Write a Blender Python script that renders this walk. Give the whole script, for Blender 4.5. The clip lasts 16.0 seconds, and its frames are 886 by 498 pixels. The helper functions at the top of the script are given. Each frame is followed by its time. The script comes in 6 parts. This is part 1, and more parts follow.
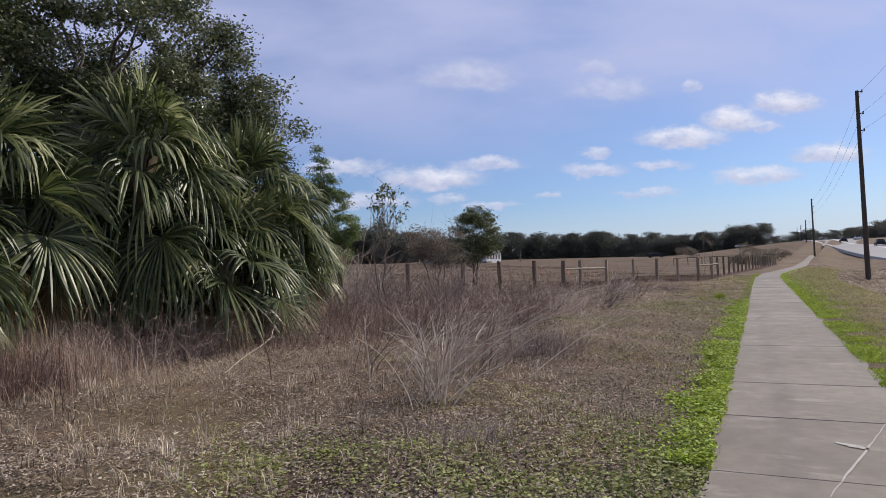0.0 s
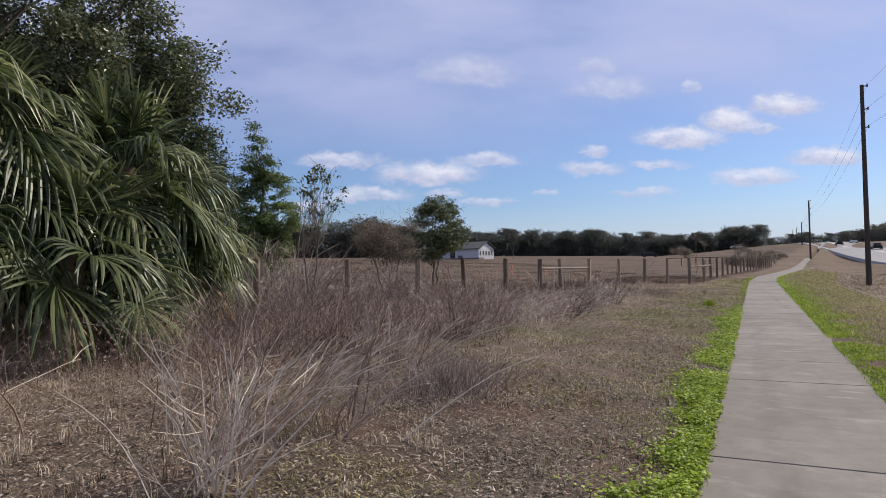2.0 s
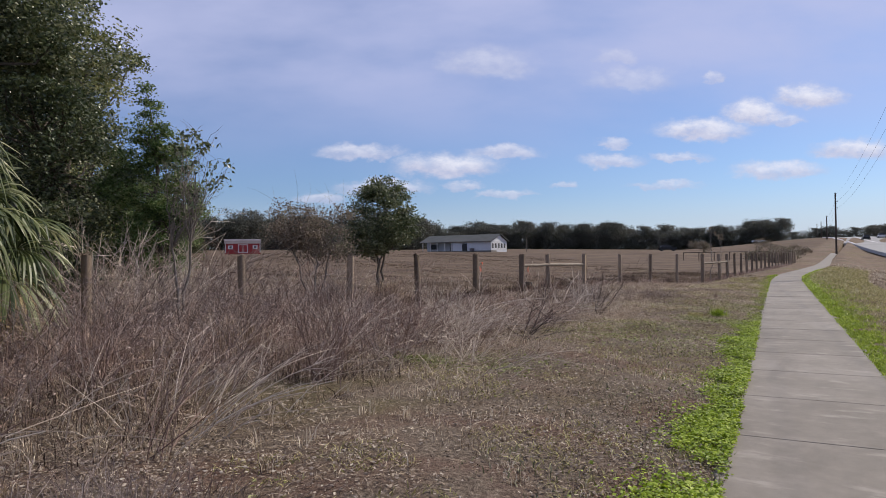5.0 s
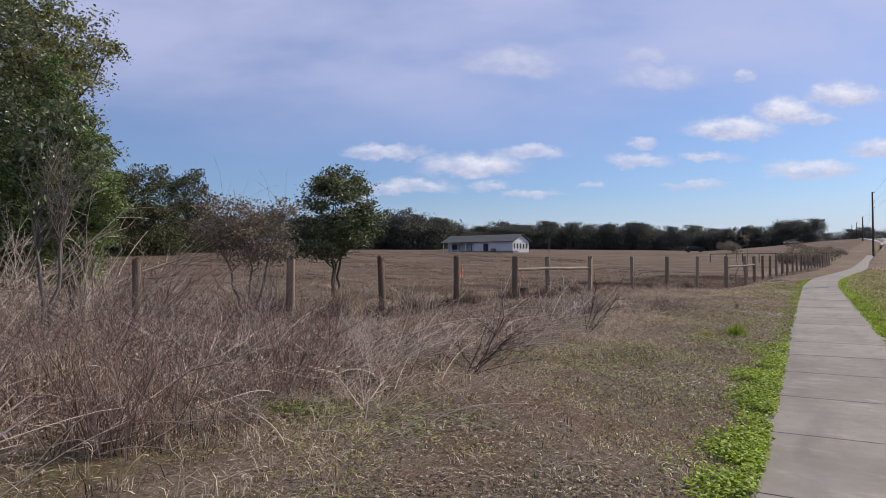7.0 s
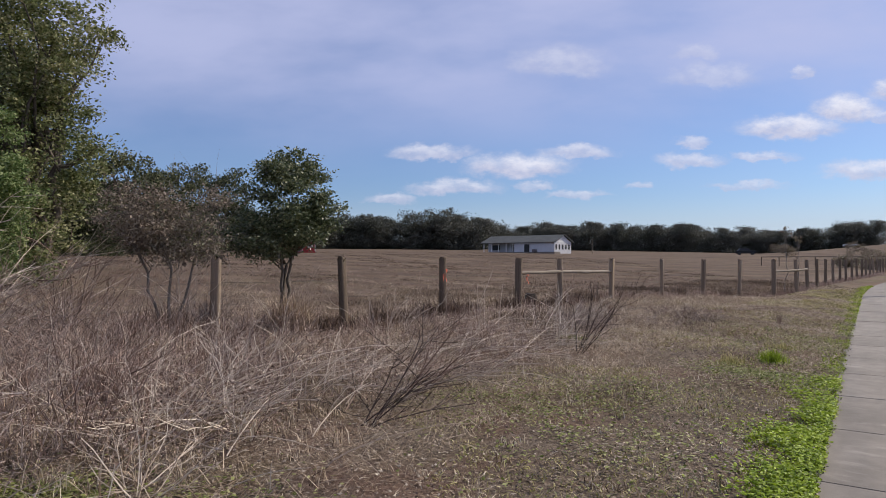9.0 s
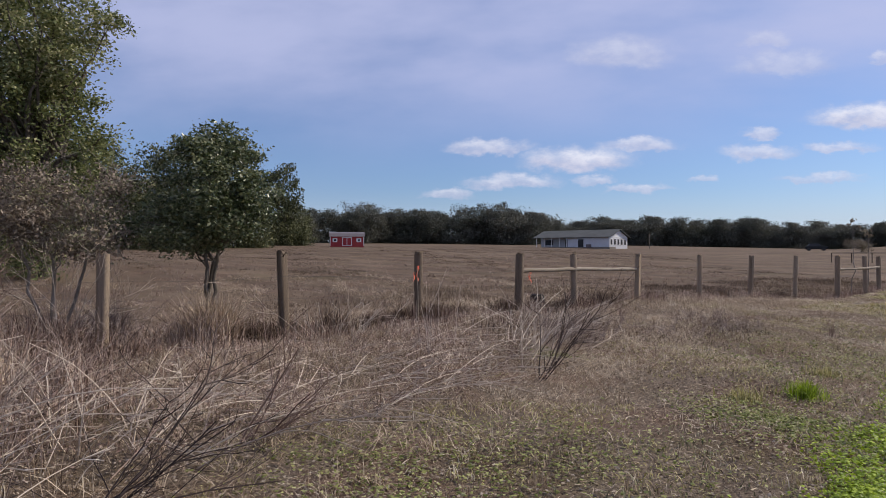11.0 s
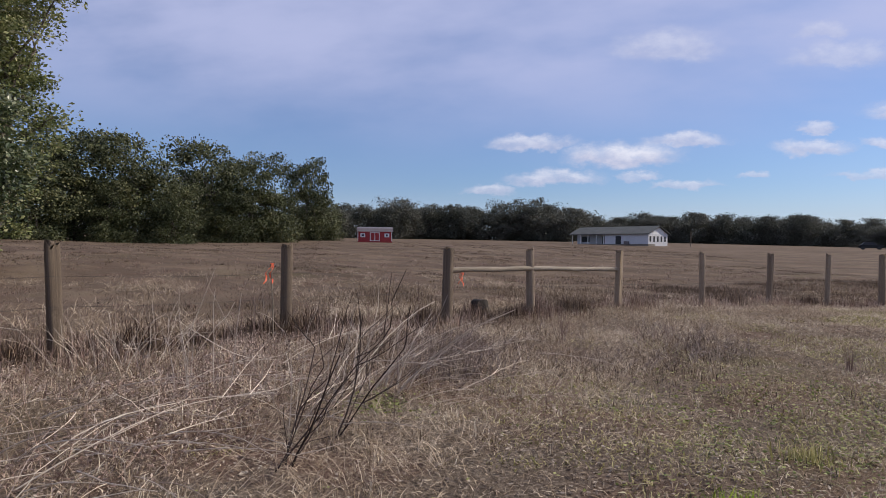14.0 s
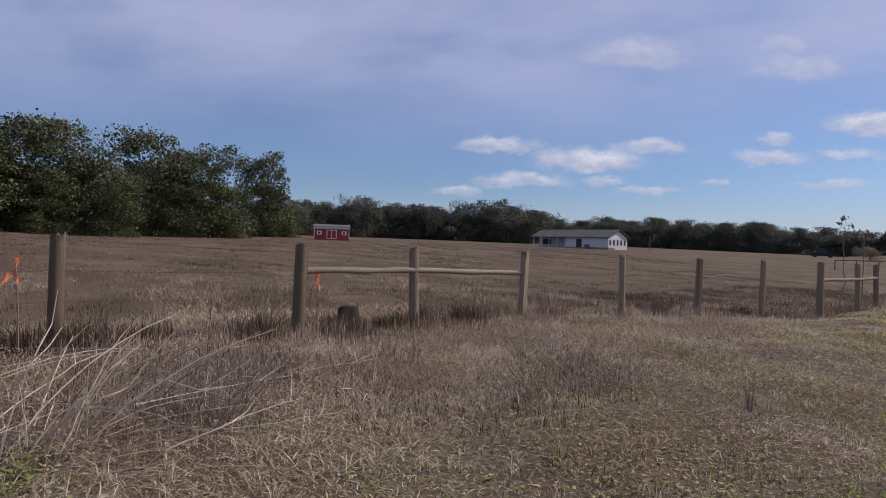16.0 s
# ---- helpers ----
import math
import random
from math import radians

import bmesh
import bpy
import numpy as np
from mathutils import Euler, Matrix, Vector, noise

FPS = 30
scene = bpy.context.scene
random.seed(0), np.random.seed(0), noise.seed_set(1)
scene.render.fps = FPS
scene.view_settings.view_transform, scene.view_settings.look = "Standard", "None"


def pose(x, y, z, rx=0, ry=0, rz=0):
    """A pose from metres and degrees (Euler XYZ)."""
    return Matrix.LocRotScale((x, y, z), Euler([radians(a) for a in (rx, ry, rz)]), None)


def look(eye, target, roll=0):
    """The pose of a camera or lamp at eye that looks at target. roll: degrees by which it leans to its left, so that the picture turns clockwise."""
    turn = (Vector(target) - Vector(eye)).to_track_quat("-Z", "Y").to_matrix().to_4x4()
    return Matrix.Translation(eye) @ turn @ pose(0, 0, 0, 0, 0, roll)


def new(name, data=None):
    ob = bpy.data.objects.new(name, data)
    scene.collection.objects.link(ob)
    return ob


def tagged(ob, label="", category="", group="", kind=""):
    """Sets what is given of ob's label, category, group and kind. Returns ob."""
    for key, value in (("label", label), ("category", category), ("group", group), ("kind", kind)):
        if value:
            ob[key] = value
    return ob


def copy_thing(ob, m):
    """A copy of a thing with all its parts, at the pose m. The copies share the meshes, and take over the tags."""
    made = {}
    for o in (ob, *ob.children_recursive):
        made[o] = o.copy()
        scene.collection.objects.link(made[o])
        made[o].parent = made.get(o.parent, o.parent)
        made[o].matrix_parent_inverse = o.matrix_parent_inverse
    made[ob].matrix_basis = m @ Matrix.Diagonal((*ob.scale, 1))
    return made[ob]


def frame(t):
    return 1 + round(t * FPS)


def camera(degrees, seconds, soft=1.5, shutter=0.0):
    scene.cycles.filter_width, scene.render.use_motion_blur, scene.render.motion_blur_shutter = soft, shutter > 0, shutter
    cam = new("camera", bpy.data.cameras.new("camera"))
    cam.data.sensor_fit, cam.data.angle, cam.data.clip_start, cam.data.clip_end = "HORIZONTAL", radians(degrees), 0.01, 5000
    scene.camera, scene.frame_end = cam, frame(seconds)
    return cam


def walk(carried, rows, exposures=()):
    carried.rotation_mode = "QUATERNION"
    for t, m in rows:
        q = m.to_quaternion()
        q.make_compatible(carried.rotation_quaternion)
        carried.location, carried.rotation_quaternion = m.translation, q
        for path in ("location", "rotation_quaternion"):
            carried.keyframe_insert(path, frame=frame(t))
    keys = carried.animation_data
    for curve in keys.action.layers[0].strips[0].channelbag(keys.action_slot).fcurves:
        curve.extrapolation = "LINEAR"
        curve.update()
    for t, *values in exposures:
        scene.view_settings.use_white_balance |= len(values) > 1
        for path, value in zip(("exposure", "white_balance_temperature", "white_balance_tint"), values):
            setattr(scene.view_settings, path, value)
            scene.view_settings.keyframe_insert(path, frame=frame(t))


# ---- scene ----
cam = camera(69.4, 16.0, soft=0.9)
METRES, EYE, TILT, LEAN, TURN = 20.3, 1.31, 0.0, 0.0, 32.4
ROWS = [
    (0.0, 0.0, 0.0, 0.0, 0.07, 1.75, 2.44),
    (0.5, 0.0116, 0.0287, -0.0002, 0.02, 1.6, 2.16),
    (1.0, 0.0237, 0.0586, -0.0001, 0.31, 1.56, 1.59),
    (1.5, 0.0403, 0.0881, 0.0011, -0.0, 1.51, 1.28),
    (2.0, 0.057, 0.118, 0.0013, -0.31, 1.31, 1.3),
    (2.5, 0.074, 0.1466, 0.0014, -0.62, 1.18, 1.17),
    (3.0, 0.0878, 0.1756, 0.0024, -0.55, 1.01, 1.11),
    (3.5, 0.1033, 0.2037, 0.0029, -0.52, 0.96, 1.11),
    (4.0, 0.1155, 0.2325, 0.0038, -0.23, 0.86, 1.08),
    (6.5, 0.1829, 0.3738, 0.006, 3.4, 0.6, 0.69),
    (7.0, 0.197, 0.4031, 0.0072, 3.53, 0.67, 0.65),
    (7.5, 0.2127, 0.4301, 0.0065, 3.83, 0.75, 0.37),
    (8.0, 0.2262, 0.4593, 0.0071, 4.81, 0.7, 0.28),
    (8.5, 0.2413, 0.4879, 0.0072, 6.03, 0.75, 0.22),
    (9.0, 0.2531, 0.5169, 0.0073, 7.53, 0.73, 0.18),
    (11.5, 0.3236, 0.6554, 0.0071, 13.16, 0.18, 0.03),
    (12.0, 0.3355, 0.6847, 0.0068, 13.39, 0.12, 0.05),
    (12.5, 0.3491, 0.7131, 0.006, 13.86, 0.17, -0.15),
    (13.0, 0.3602, 0.7407, 0.006, 14.91, 0.06, -0.14),
    (13.5, 0.3735, 0.7675, 0.0056, 15.87, 0.06, -0.44),
    (14.0, 0.3856, 0.7939, 0.0057, 16.3, -0.08, -0.43),
    (14.5, 0.3977, 0.8207, 0.0051, 16.68, -0.11, -0.74),
    (15.0, 0.4096, 0.8475, 0.0047, 16.19, -0.19, -1.13),
    (15.5, 0.4242, 0.8731, 0.0052, 14.18, -0.19, -1.34),
    (16.0, 0.4361, 0.8983, 0.0052, 13.32, -0.03, -1.6),
]
EXPOSURES = [(0.0, 0.0), (14.6, 0.0), (15.6, -0.17), (16.0, -0.23)]
walk(cam, [(t, pose(0, 0, EYE, TILT, LEAN, TURN) @ pose(METRES * x, METRES * y, METRES * z, 90 + pitch, roll, yaw)) for t, x, y, z, yaw, pitch, roll in ROWS],
     exposures=EXPOSURES)

# ---- world and sun ----
SUN_AZ, SUN_EL = 27.0, 40.0          # degrees to the right of +y, and up
scene.view_settings.exposure = 0.0
world = bpy.data.worlds.new("sky")
scene.world = world
world.use_nodes = True


def wire(nt, a, b):
    nt.links.new(a, b)


def nd(nt, kind):
    return nt.nodes.new(kind)


def math_node(nt, op, a, b=None, c=None):
    n = nd(nt, "ShaderNodeMath")
    n.operation = op
    for i, v in enumerate((a, b, c)):
        if v is None:
            continue
        if isinstance(v, (int, float)):
            n.inputs[i].default_value = v
        else:
            wire(nt, v, n.inputs[i])
    return n.outputs[0]


def vec_node(nt, op, a, b=None):
    n = nd(nt, "ShaderNodeVectorMath")
    n.operation = op
    for i, v in enumerate((a, b)):
        if v is None:
            continue
        if isinstance(v, (tuple, list)):
            n.inputs[i].default_value = v
        else:
            wire(nt, v, n.inputs[i])
    return n.outputs["Value"] if op in ("LENGTH", "DOT_PRODUCT") else n.outputs[0]


def remap(nt, v, a, b, lo=0.0, hi=1.0, smooth=True):
    n = nd(nt, "ShaderNodeMapRange")
    n.interpolation_type = "SMOOTHSTEP" if smooth else "LINEAR"
    wire(nt, v, n.inputs[0])
    for i, q in enumerate((a, b, lo, hi)):
        n.inputs[1 + i].default_value = q
    return n.outputs[0]


def mix_col(nt, f, a, b, blend="MIX"):
    n = nd(nt, "ShaderNodeMix")
    n.data_type, n.blend_type = "RGBA", blend
    for s, v in ((0, f), (6, a), (7, b)):
        if isinstance(v, (int, float)):
            n.inputs[s].default_value = v
        elif isinstance(v, (tuple, list)):
            n.inputs[s].default_value = (*v, 1) if len(v) == 3 else v
        else:
            wire(nt, v, n.inputs[s])
    return n.outputs[2]


def noise_node(nt, vec, scale, detail=4.0, rough=0.55, out="Fac"):
    n = nd(nt, "ShaderNodeTexNoise")
    if vec is not None:
        wire(nt, vec, n.inputs["Vector"])
    n.inputs["Scale"].default_value = scale
    n.inputs["Detail"].default_value = detail
    n.inputs["Roughness"].default_value = rough
    return n.outputs[out]


# small fair-weather clouds: place across and up the sky, half width and half height
CLOUDS = [
    (-0.049, 0.163, 0.057, 0.011), (0.084, 0.142, 0.071, 0.017), (0.173, 0.162, 0.053, 0.010), (0.113, 0.111, 0.029, 0.007),
    (-0.016, 0.110, 0.062, 0.011), (0.175, 0.096, 0.040, 0.006), (0.274, 0.110, 0.019, 0.005), (0.353, 0.148, 0.042, 0.011),
    (0.463, 0.153, 0.042, 0.008), (0.354, 0.178, 0.025, 0.008), (0.501, 0.199, 0.066, 0.017), (0.587, 0.226, 0.044, 0.019),
    (0.682, 0.253, 0.053, 0.018), (0.627, 0.132, 0.066, 0.013), (0.433, 0.109, 0.053, 0.005), (0.364, 0.317, 0.029, 0.012),
    (0.386, 0.280, 0.062, 0.016), (0.523, 0.284, 0.016, 0.007), (0.149, 0.304, 0.066, 0.023), (-0.113, 0.093, 0.035, 0.008),
    (0.760, 0.165, 0.060, 0.016), (0.640, 0.215, 0.030, 0.008),
]


def build_sky():
    nt = world.node_tree
    nt.nodes.clear()
    sky = nd(nt, "ShaderNodeTexSky")
    sky.sky_type, sky.sun_disc = "NISHITA", False
    sky.sun_elevation, sky.sun_rotation = radians(SUN_EL), radians(SUN_AZ)
    sky.air_density, sky.dust_density, sky.ozone_density = 1.0, 0.6, 2.0
    d = nd(nt, "ShaderNodeTexCoord").outputs["Generated"]
    a = radians(38)
    ahead = vec_node(nt, "DOT_PRODUCT", d, (-math.sin(a), math.cos(a), 0))
    ahead = math_node(nt, "MAXIMUM", ahead, 0.08)
    across = math_node(nt, "DIVIDE", vec_node(nt, "DOT_PRODUCT", d, (math.cos(a), math.sin(a), 0)), ahead)
    up = math_node(nt, "DIVIDE", vec_node(nt, "DOT_PRODUCT", d, (0, 0, 1)), ahead)
    uv = nd(nt, "ShaderNodeCombineXYZ")
    wire(nt, across, uv.inputs[0]), wire(nt, up, uv.inputs[1])
    uv = uv.outputs[0]
    # ragged edges, heaped tops over flat bases
    long_uv = vec_node(nt, "MULTIPLY", uv, (1.0, 1.7, 1.0))
    rag = noise_node(nt, long_uv, 24.0, 8.0, 0.62, "Color")
    rag = vec_node(nt, "MULTIPLY", vec_node(nt, "SUBTRACT", rag, (0.5, 0.5, 0.5)), (0.07, 0.036, 0))
    uvr = vec_node(nt, "ADD", uv, rag)
    total = None
    tops = None
    for u, v, ru, rv in CLOUDS:
        q = vec_node(nt, "SUBTRACT", uvr, (u, v - rv * 0.3, 0))
        sp = nd(nt, "ShaderNodeSeparateXYZ")
        wire(nt, q, sp.inputs[0])
        x = math_node(nt, "MULTIPLY", sp.outputs[0], 0.75 / ru)
        y = math_node(nt, "MULTIPLY", sp.outputs[1], 0.6 / rv)
        y = math_node(nt, "MAXIMUM", y, math_node(nt, "MULTIPLY", y, -1.9))
        r = math_node(nt, "SQRT", math_node(nt, "ADD", math_node(nt, "MULTIPLY", x, x), math_node(nt, "MULTIPLY", y, y)))
        thin = 0.5 if v > 0.25 and u < 0.45 else 1.0
        m = remap(nt, r, 1.15, 0.45, 0.0, thin * min(1.0, 0.45 + rv * 30))
        h = remap(nt, math_node(nt, "MULTIPLY", sp.outputs[1], 1.0 / rv), -0.3, 0.9)
        h = math_node(nt, "MULTIPLY", h, m)
        total = m if total is None else math_node(nt, "MAXIMUM", total, m)
        tops = h if tops is None else math_node(nt, "MAXIMUM", tops, h)
    # thin high veil, thicker higher up, streaked
    streak = noise_node(nt, vec_node(nt, "MULTIPLY", uv, (1.1, 3.0, 1.0)), 2.3, 5.0, 0.5)
    z = vec_node(nt, "DOT_PRODUCT", d, (0, 0, 1))
    veil = math_node(nt, "MULTIPLY", remap(nt, streak, 0.2, 0.66, 0.35, 1.0), remap(nt, z, 0.11, 0.30, 0.12, 0.82))
    low = remap(nt, z, 0.0, 0.1, 0.6, 0.0)
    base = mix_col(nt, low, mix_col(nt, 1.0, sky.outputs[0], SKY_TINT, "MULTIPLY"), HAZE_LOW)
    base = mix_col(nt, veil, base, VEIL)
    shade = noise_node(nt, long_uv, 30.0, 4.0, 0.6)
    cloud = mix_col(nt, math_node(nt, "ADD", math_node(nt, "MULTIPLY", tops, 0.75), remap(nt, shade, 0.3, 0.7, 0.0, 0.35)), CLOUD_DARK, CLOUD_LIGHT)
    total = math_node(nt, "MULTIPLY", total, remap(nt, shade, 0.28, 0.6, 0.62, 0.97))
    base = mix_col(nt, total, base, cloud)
    bg = nd(nt, "ShaderNodeBackground")
    wire(nt, base, bg.inputs[0])
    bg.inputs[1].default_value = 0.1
    out = nd(nt, "ShaderNodeOutputWorld")
    wire(nt, bg.outputs[0], out.inputs[0])


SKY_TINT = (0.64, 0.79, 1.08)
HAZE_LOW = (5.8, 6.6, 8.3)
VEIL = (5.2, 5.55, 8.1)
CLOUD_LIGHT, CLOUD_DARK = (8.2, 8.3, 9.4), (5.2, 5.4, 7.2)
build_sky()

sun = new("sun", bpy.data.lights.new("sun", "SUN"))
sun.data.energy, sun.data.angle, sun.data.color = 4.3, radians(0.6), (1.0, 0.91, 0.78)
_s = Vector((math.sin(radians(SUN_AZ)) * math.cos(radians(SUN_EL)), math.cos(radians(SUN_AZ)) * math.cos(radians(SUN_EL)), math.sin(radians(SUN_EL))))
sun.matrix_world = look(_s * 60, (0, 0, 0))


# ---- materials ----
def material(name):
    m = bpy.data.materials.new(name)
    m.use_nodes = True
    nt = m.node_tree
    nt.nodes.clear()
    out = nd(nt, "ShaderNodeOutputMaterial")
    bsdf = nd(nt, "ShaderNodeBsdfPrincipled")
    wire(nt, bsdf.outputs[0], out.inputs[0])
    return m, nt, bsdf, out


def ramp(nt, fac, stops):
    n = nd(nt, "ShaderNodeValToRGB")
    el = n.color_ramp.elements
    while len(el) < len(stops):
        el.new(0.5)
    for e, (p, c) in zip(el, stops):
        e.position, e.color = p, (*c, 1)
    wire(nt, fac, n.inputs[0])
    return n.outputs[0]


def rough_surface(name, colours, big=1.5, small=40.0, rough=0.85, bump=0.3, stretch=(1, 1, 1), metal=0.0, per_object=0.0, spec=0.3):
    """Two scales of colour change and a fine relief; colours run dark to light."""
    m, nt, bsdf, out = material(name)
    tc = nd(nt, "ShaderNodeTexCoord").outputs["Object"]
    v = vec_node(nt, "MULTIPLY", tc, stretch)
    a = noise_node(nt, v, big, 5.0)
    b = noise_node(nt, v, small, 5.0, 0.65)
    f = math_node(nt, "ADD", math_node(nt, "MULTIPLY", a, 0.5), math_node(nt, "MULTIPLY", b, 0.5))
    if per_object:
        r = nd(nt, "ShaderNodeObjectInfo").outputs["Random"]
        f = math_node(nt, "ADD", f, math_node(nt, "MULTIPLY", math_node(nt, "SUBTRACT", r, 0.5), per_object))
    col = ramp(nt, remap(nt, f, 0.3, 0.7, smooth=False), [(i / (len(colours) - 1), c) for i, c in enumerate(colours)])
    wire(nt, col, bsdf.inputs["Base Color"])
    bsdf.inputs["Roughness"].default_value = rough
    bsdf.inputs["Metallic"].default_value = metal
    bsdf.inputs["Specular IOR Level"].default_value = spec
    bp = nd(nt, "ShaderNodeBump")
    bp.inputs["Strength"].default_value = bump
    bp.inputs["Distance"].default_value = 0.02
    wire(nt, b, bp.inputs["Height"])
    wire(nt, bp.outputs[0], bsdf.inputs["Normal"])
    return m


def plant_surface(name, colours, through_light=0.3, rough=0.6, patch=0.0, patch_scale=0.5, spec=0.25):
    """Leaves, blades and stems: every piece takes its own colour, and some light comes through."""
    m, nt, bsdf, out = material(name)
    r = nd(nt, "ShaderNodeNewGeometry").outputs["Random Per Island"]
    if patch:
        pos = nd(nt, "ShaderNodeNewGeometry").outputs["Position"]
        n = remap(nt, noise_node(nt, pos, patch_scale, 3.0), 0.3, 0.7, -patch, patch)
        r = math_node(nt, "ADD", r, n)
    r = math_node(nt, "ADD", r, math_node(nt, "MULTIPLY", math_node(nt, "SUBTRACT", nd(nt, "ShaderNodeObjectInfo").outputs["Random"], 0.5), 0.2))
    col = ramp(nt, r, [(i / (len(colours) - 1), c) for i, c in enumerate(colours)])
    wire(nt, col, bsdf.inputs["Base Color"])
    bsdf.inputs["Roughness"].default_value = rough
    bsdf.inputs["Specular IOR Level"].default_value = spec
    if through_light:
        tr = nd(nt, "ShaderNodeBsdfTranslucent")
        wire(nt, col, tr.inputs[0])
        mx = nd(nt, "ShaderNodeMixShader")
        mx.inputs[0].default_value = through_light
        wire(nt, bsdf.outputs[0], mx.inputs[1]), wire(nt, tr.outputs[0], mx.inputs[2])
        wire(nt, mx.outputs[0], out.inputs[0])
    return m


def ground_surface():
    m, nt, bsdf, out = material("ground")
    pos = nd(nt, "ShaderNodeNewGeometry").outputs["Position"]
    n1, n2 = noise_node(nt, pos, 0.22, 5.0), noise_node(nt, pos, 0.8, 6.0, 0.65)
    n3, n4 = noise_node(nt, pos, 34.0, 6.0, 0.75), noise_node(nt, pos, 0.05, 3.0)
    dry = ramp(nt, remap(nt, n3, 0.3, 0.72, smooth=False), [(0, (0.055, 0.042, 0.032)), (0.4, (0.14, 0.108, 0.08)), (0.75, (0.26, 0.21, 0.16)), (1, (0.48, 0.41, 0.32))])
    red = ramp(nt, remap(nt, n3, 0.3, 0.72, smooth=False), [(0, (0.06, 0.036, 0.028)), (0.5, (0.165, 0.105, 0.078)), (1, (0.33, 0.235, 0.175))])
    green = ramp(nt, remap(nt, n3, 0.3, 0.72, smooth=False), [(0, (0.05, 0.05, 0.02)), (0.5, (0.13, 0.13, 0.05)), (1, (0.26, 0.25, 0.11))])
    c = mix_col(nt, remap(nt, n2, 0.42, 0.62), dry, red)
    mask = math_node(nt, "MULTIPLY", remap(nt, n1, 0.48, 0.66), remap(nt, n2, 0.40, 0.58))
    c = mix_col(nt, math_node(nt, "MULTIPLY", mask, 0.75), c, green)
    c = mix_col(nt, remap(nt, n4, 0.35, 0.65, 0.0, 0.4), c, (0.15, 0.104, 0.07))
    n5 = noise_node(nt, vec_node(nt, "MULTIPLY", pos, (0.35, 0.12, 1.0)), 1.0, 6.0, 0.7)
    c = mix_col(nt, remap(nt, n5, 0.45, 0.7, 0.0, 0.55), c, (0.085, 0.058, 0.042))
    n6 = noise_node(nt, pos, 0.085, 5.0, 0.65)
    c = mix_col(nt, remap(nt, n6, 0.46, 0.64, 0.0, 0.35), c, (0.22, 0.16, 0.105))
    # trampled brown turf of the pasture
    sp = nd(nt, "ShaderNodeSeparateXYZ")
    wire(nt, pos, sp.inputs[0])
    past = remap(nt, sp.outputs[0], -9.4, -11.5, 0.0, 1.0)
    n7 = noise_node(nt, vec_node(nt, "MULTIPLY", pos, (0.5, 1.0, 1.0)), 0.3, 6.0, 0.7)
    turf = ramp(nt, remap(nt, n7, 0.3, 0.7), [(0, (0.055, 0.037, 0.027)), (0.5, (0.1, 0.07, 0.05)), (1, (0.17, 0.125, 0.088))])
    c = mix_col(nt, math_node(nt, "MULTIPLY", past, 0.7), c, turf)
    wire(nt, c, bsdf.inputs["Base Color"])
    bsdf.inputs["Roughness"].default_value = 0.95
    bsdf.inputs["Specular IOR Level"].default_value = 0.1
    bp = nd(nt, "ShaderNodeBump")
    bp.inputs["Strength"].default_value, bp.inputs["Distance"].default_value = 0.8, 0.04
    wire(nt, n3, bp.inputs["Height"]), wire(nt, bp.outputs[0], bsdf.inputs["Normal"])
    return m


def concrete_surface():
    m, nt, bsdf, out = material("weathered_concrete")
    pos = nd(nt, "ShaderNodeNewGeometry").outputs["Position"]
    n1, n2, n3 = noise_node(nt, pos, 0.9, 4.0), noise_node(nt, pos, 6.0, 6.0, 0.65), noise_node(nt, pos, 140.0, 3.0)
    f = math_node(nt, "ADD", math_node(nt, "MULTIPLY", n1, 0.45), math_node(nt, "ADD", math_node(nt, "MULTIPLY", n2, 0.35), math_node(nt, "MULTIPLY", n3, 0.2)))
    f = math_node(nt, "ADD", f, math_node(nt, "MULTIPLY", math_node(nt, "SUBTRACT", nd(nt, "ShaderNodeObjectInfo").outputs["Random"], 0.5), 0.09))
    c = ramp(nt, remap(nt, f, 0.34, 0.66, smooth=False), [(0, (0.125, 0.106, 0.084)), (0.5, (0.18, 0.155, 0.126)), (1, (0.24, 0.211, 0.177))])
    # pale scuffs drawn across the way
    sc = noise_node(nt, vec_node(nt, "MULTIPLY", pos, (1.2, 3.2, 1.0)), 1.5, 7.0, 0.62)
    c = mix_col(nt, remap(nt, sc, 0.55, 0.7, 0.0, 0.45), c, (0.35, 0.315, 0.27))
    st = noise_node(nt, vec_node(nt, "MULTIPLY", pos, (2.4, 0.5, 1.0)), 1.1, 5.0, 0.6)
    c = mix_col(nt, remap(nt, st, 0.52, 0.68, 0.0, 0.4), c, (0.115, 0.098, 0.08))
    wire(nt, c, bsdf.inputs["Base Color"])
    bsdf.inputs["Roughness"].default_value = 0.8
    bp = nd(nt, "ShaderNodeBump")
    bp.inputs["Strength"].default_value, bp.inputs["Distance"].default_value = 0.25, 0.006
    wire(nt, n3, bp.inputs["Height"]), wire(nt, bp.outputs[0], bsdf.inputs["Normal"])
    return m


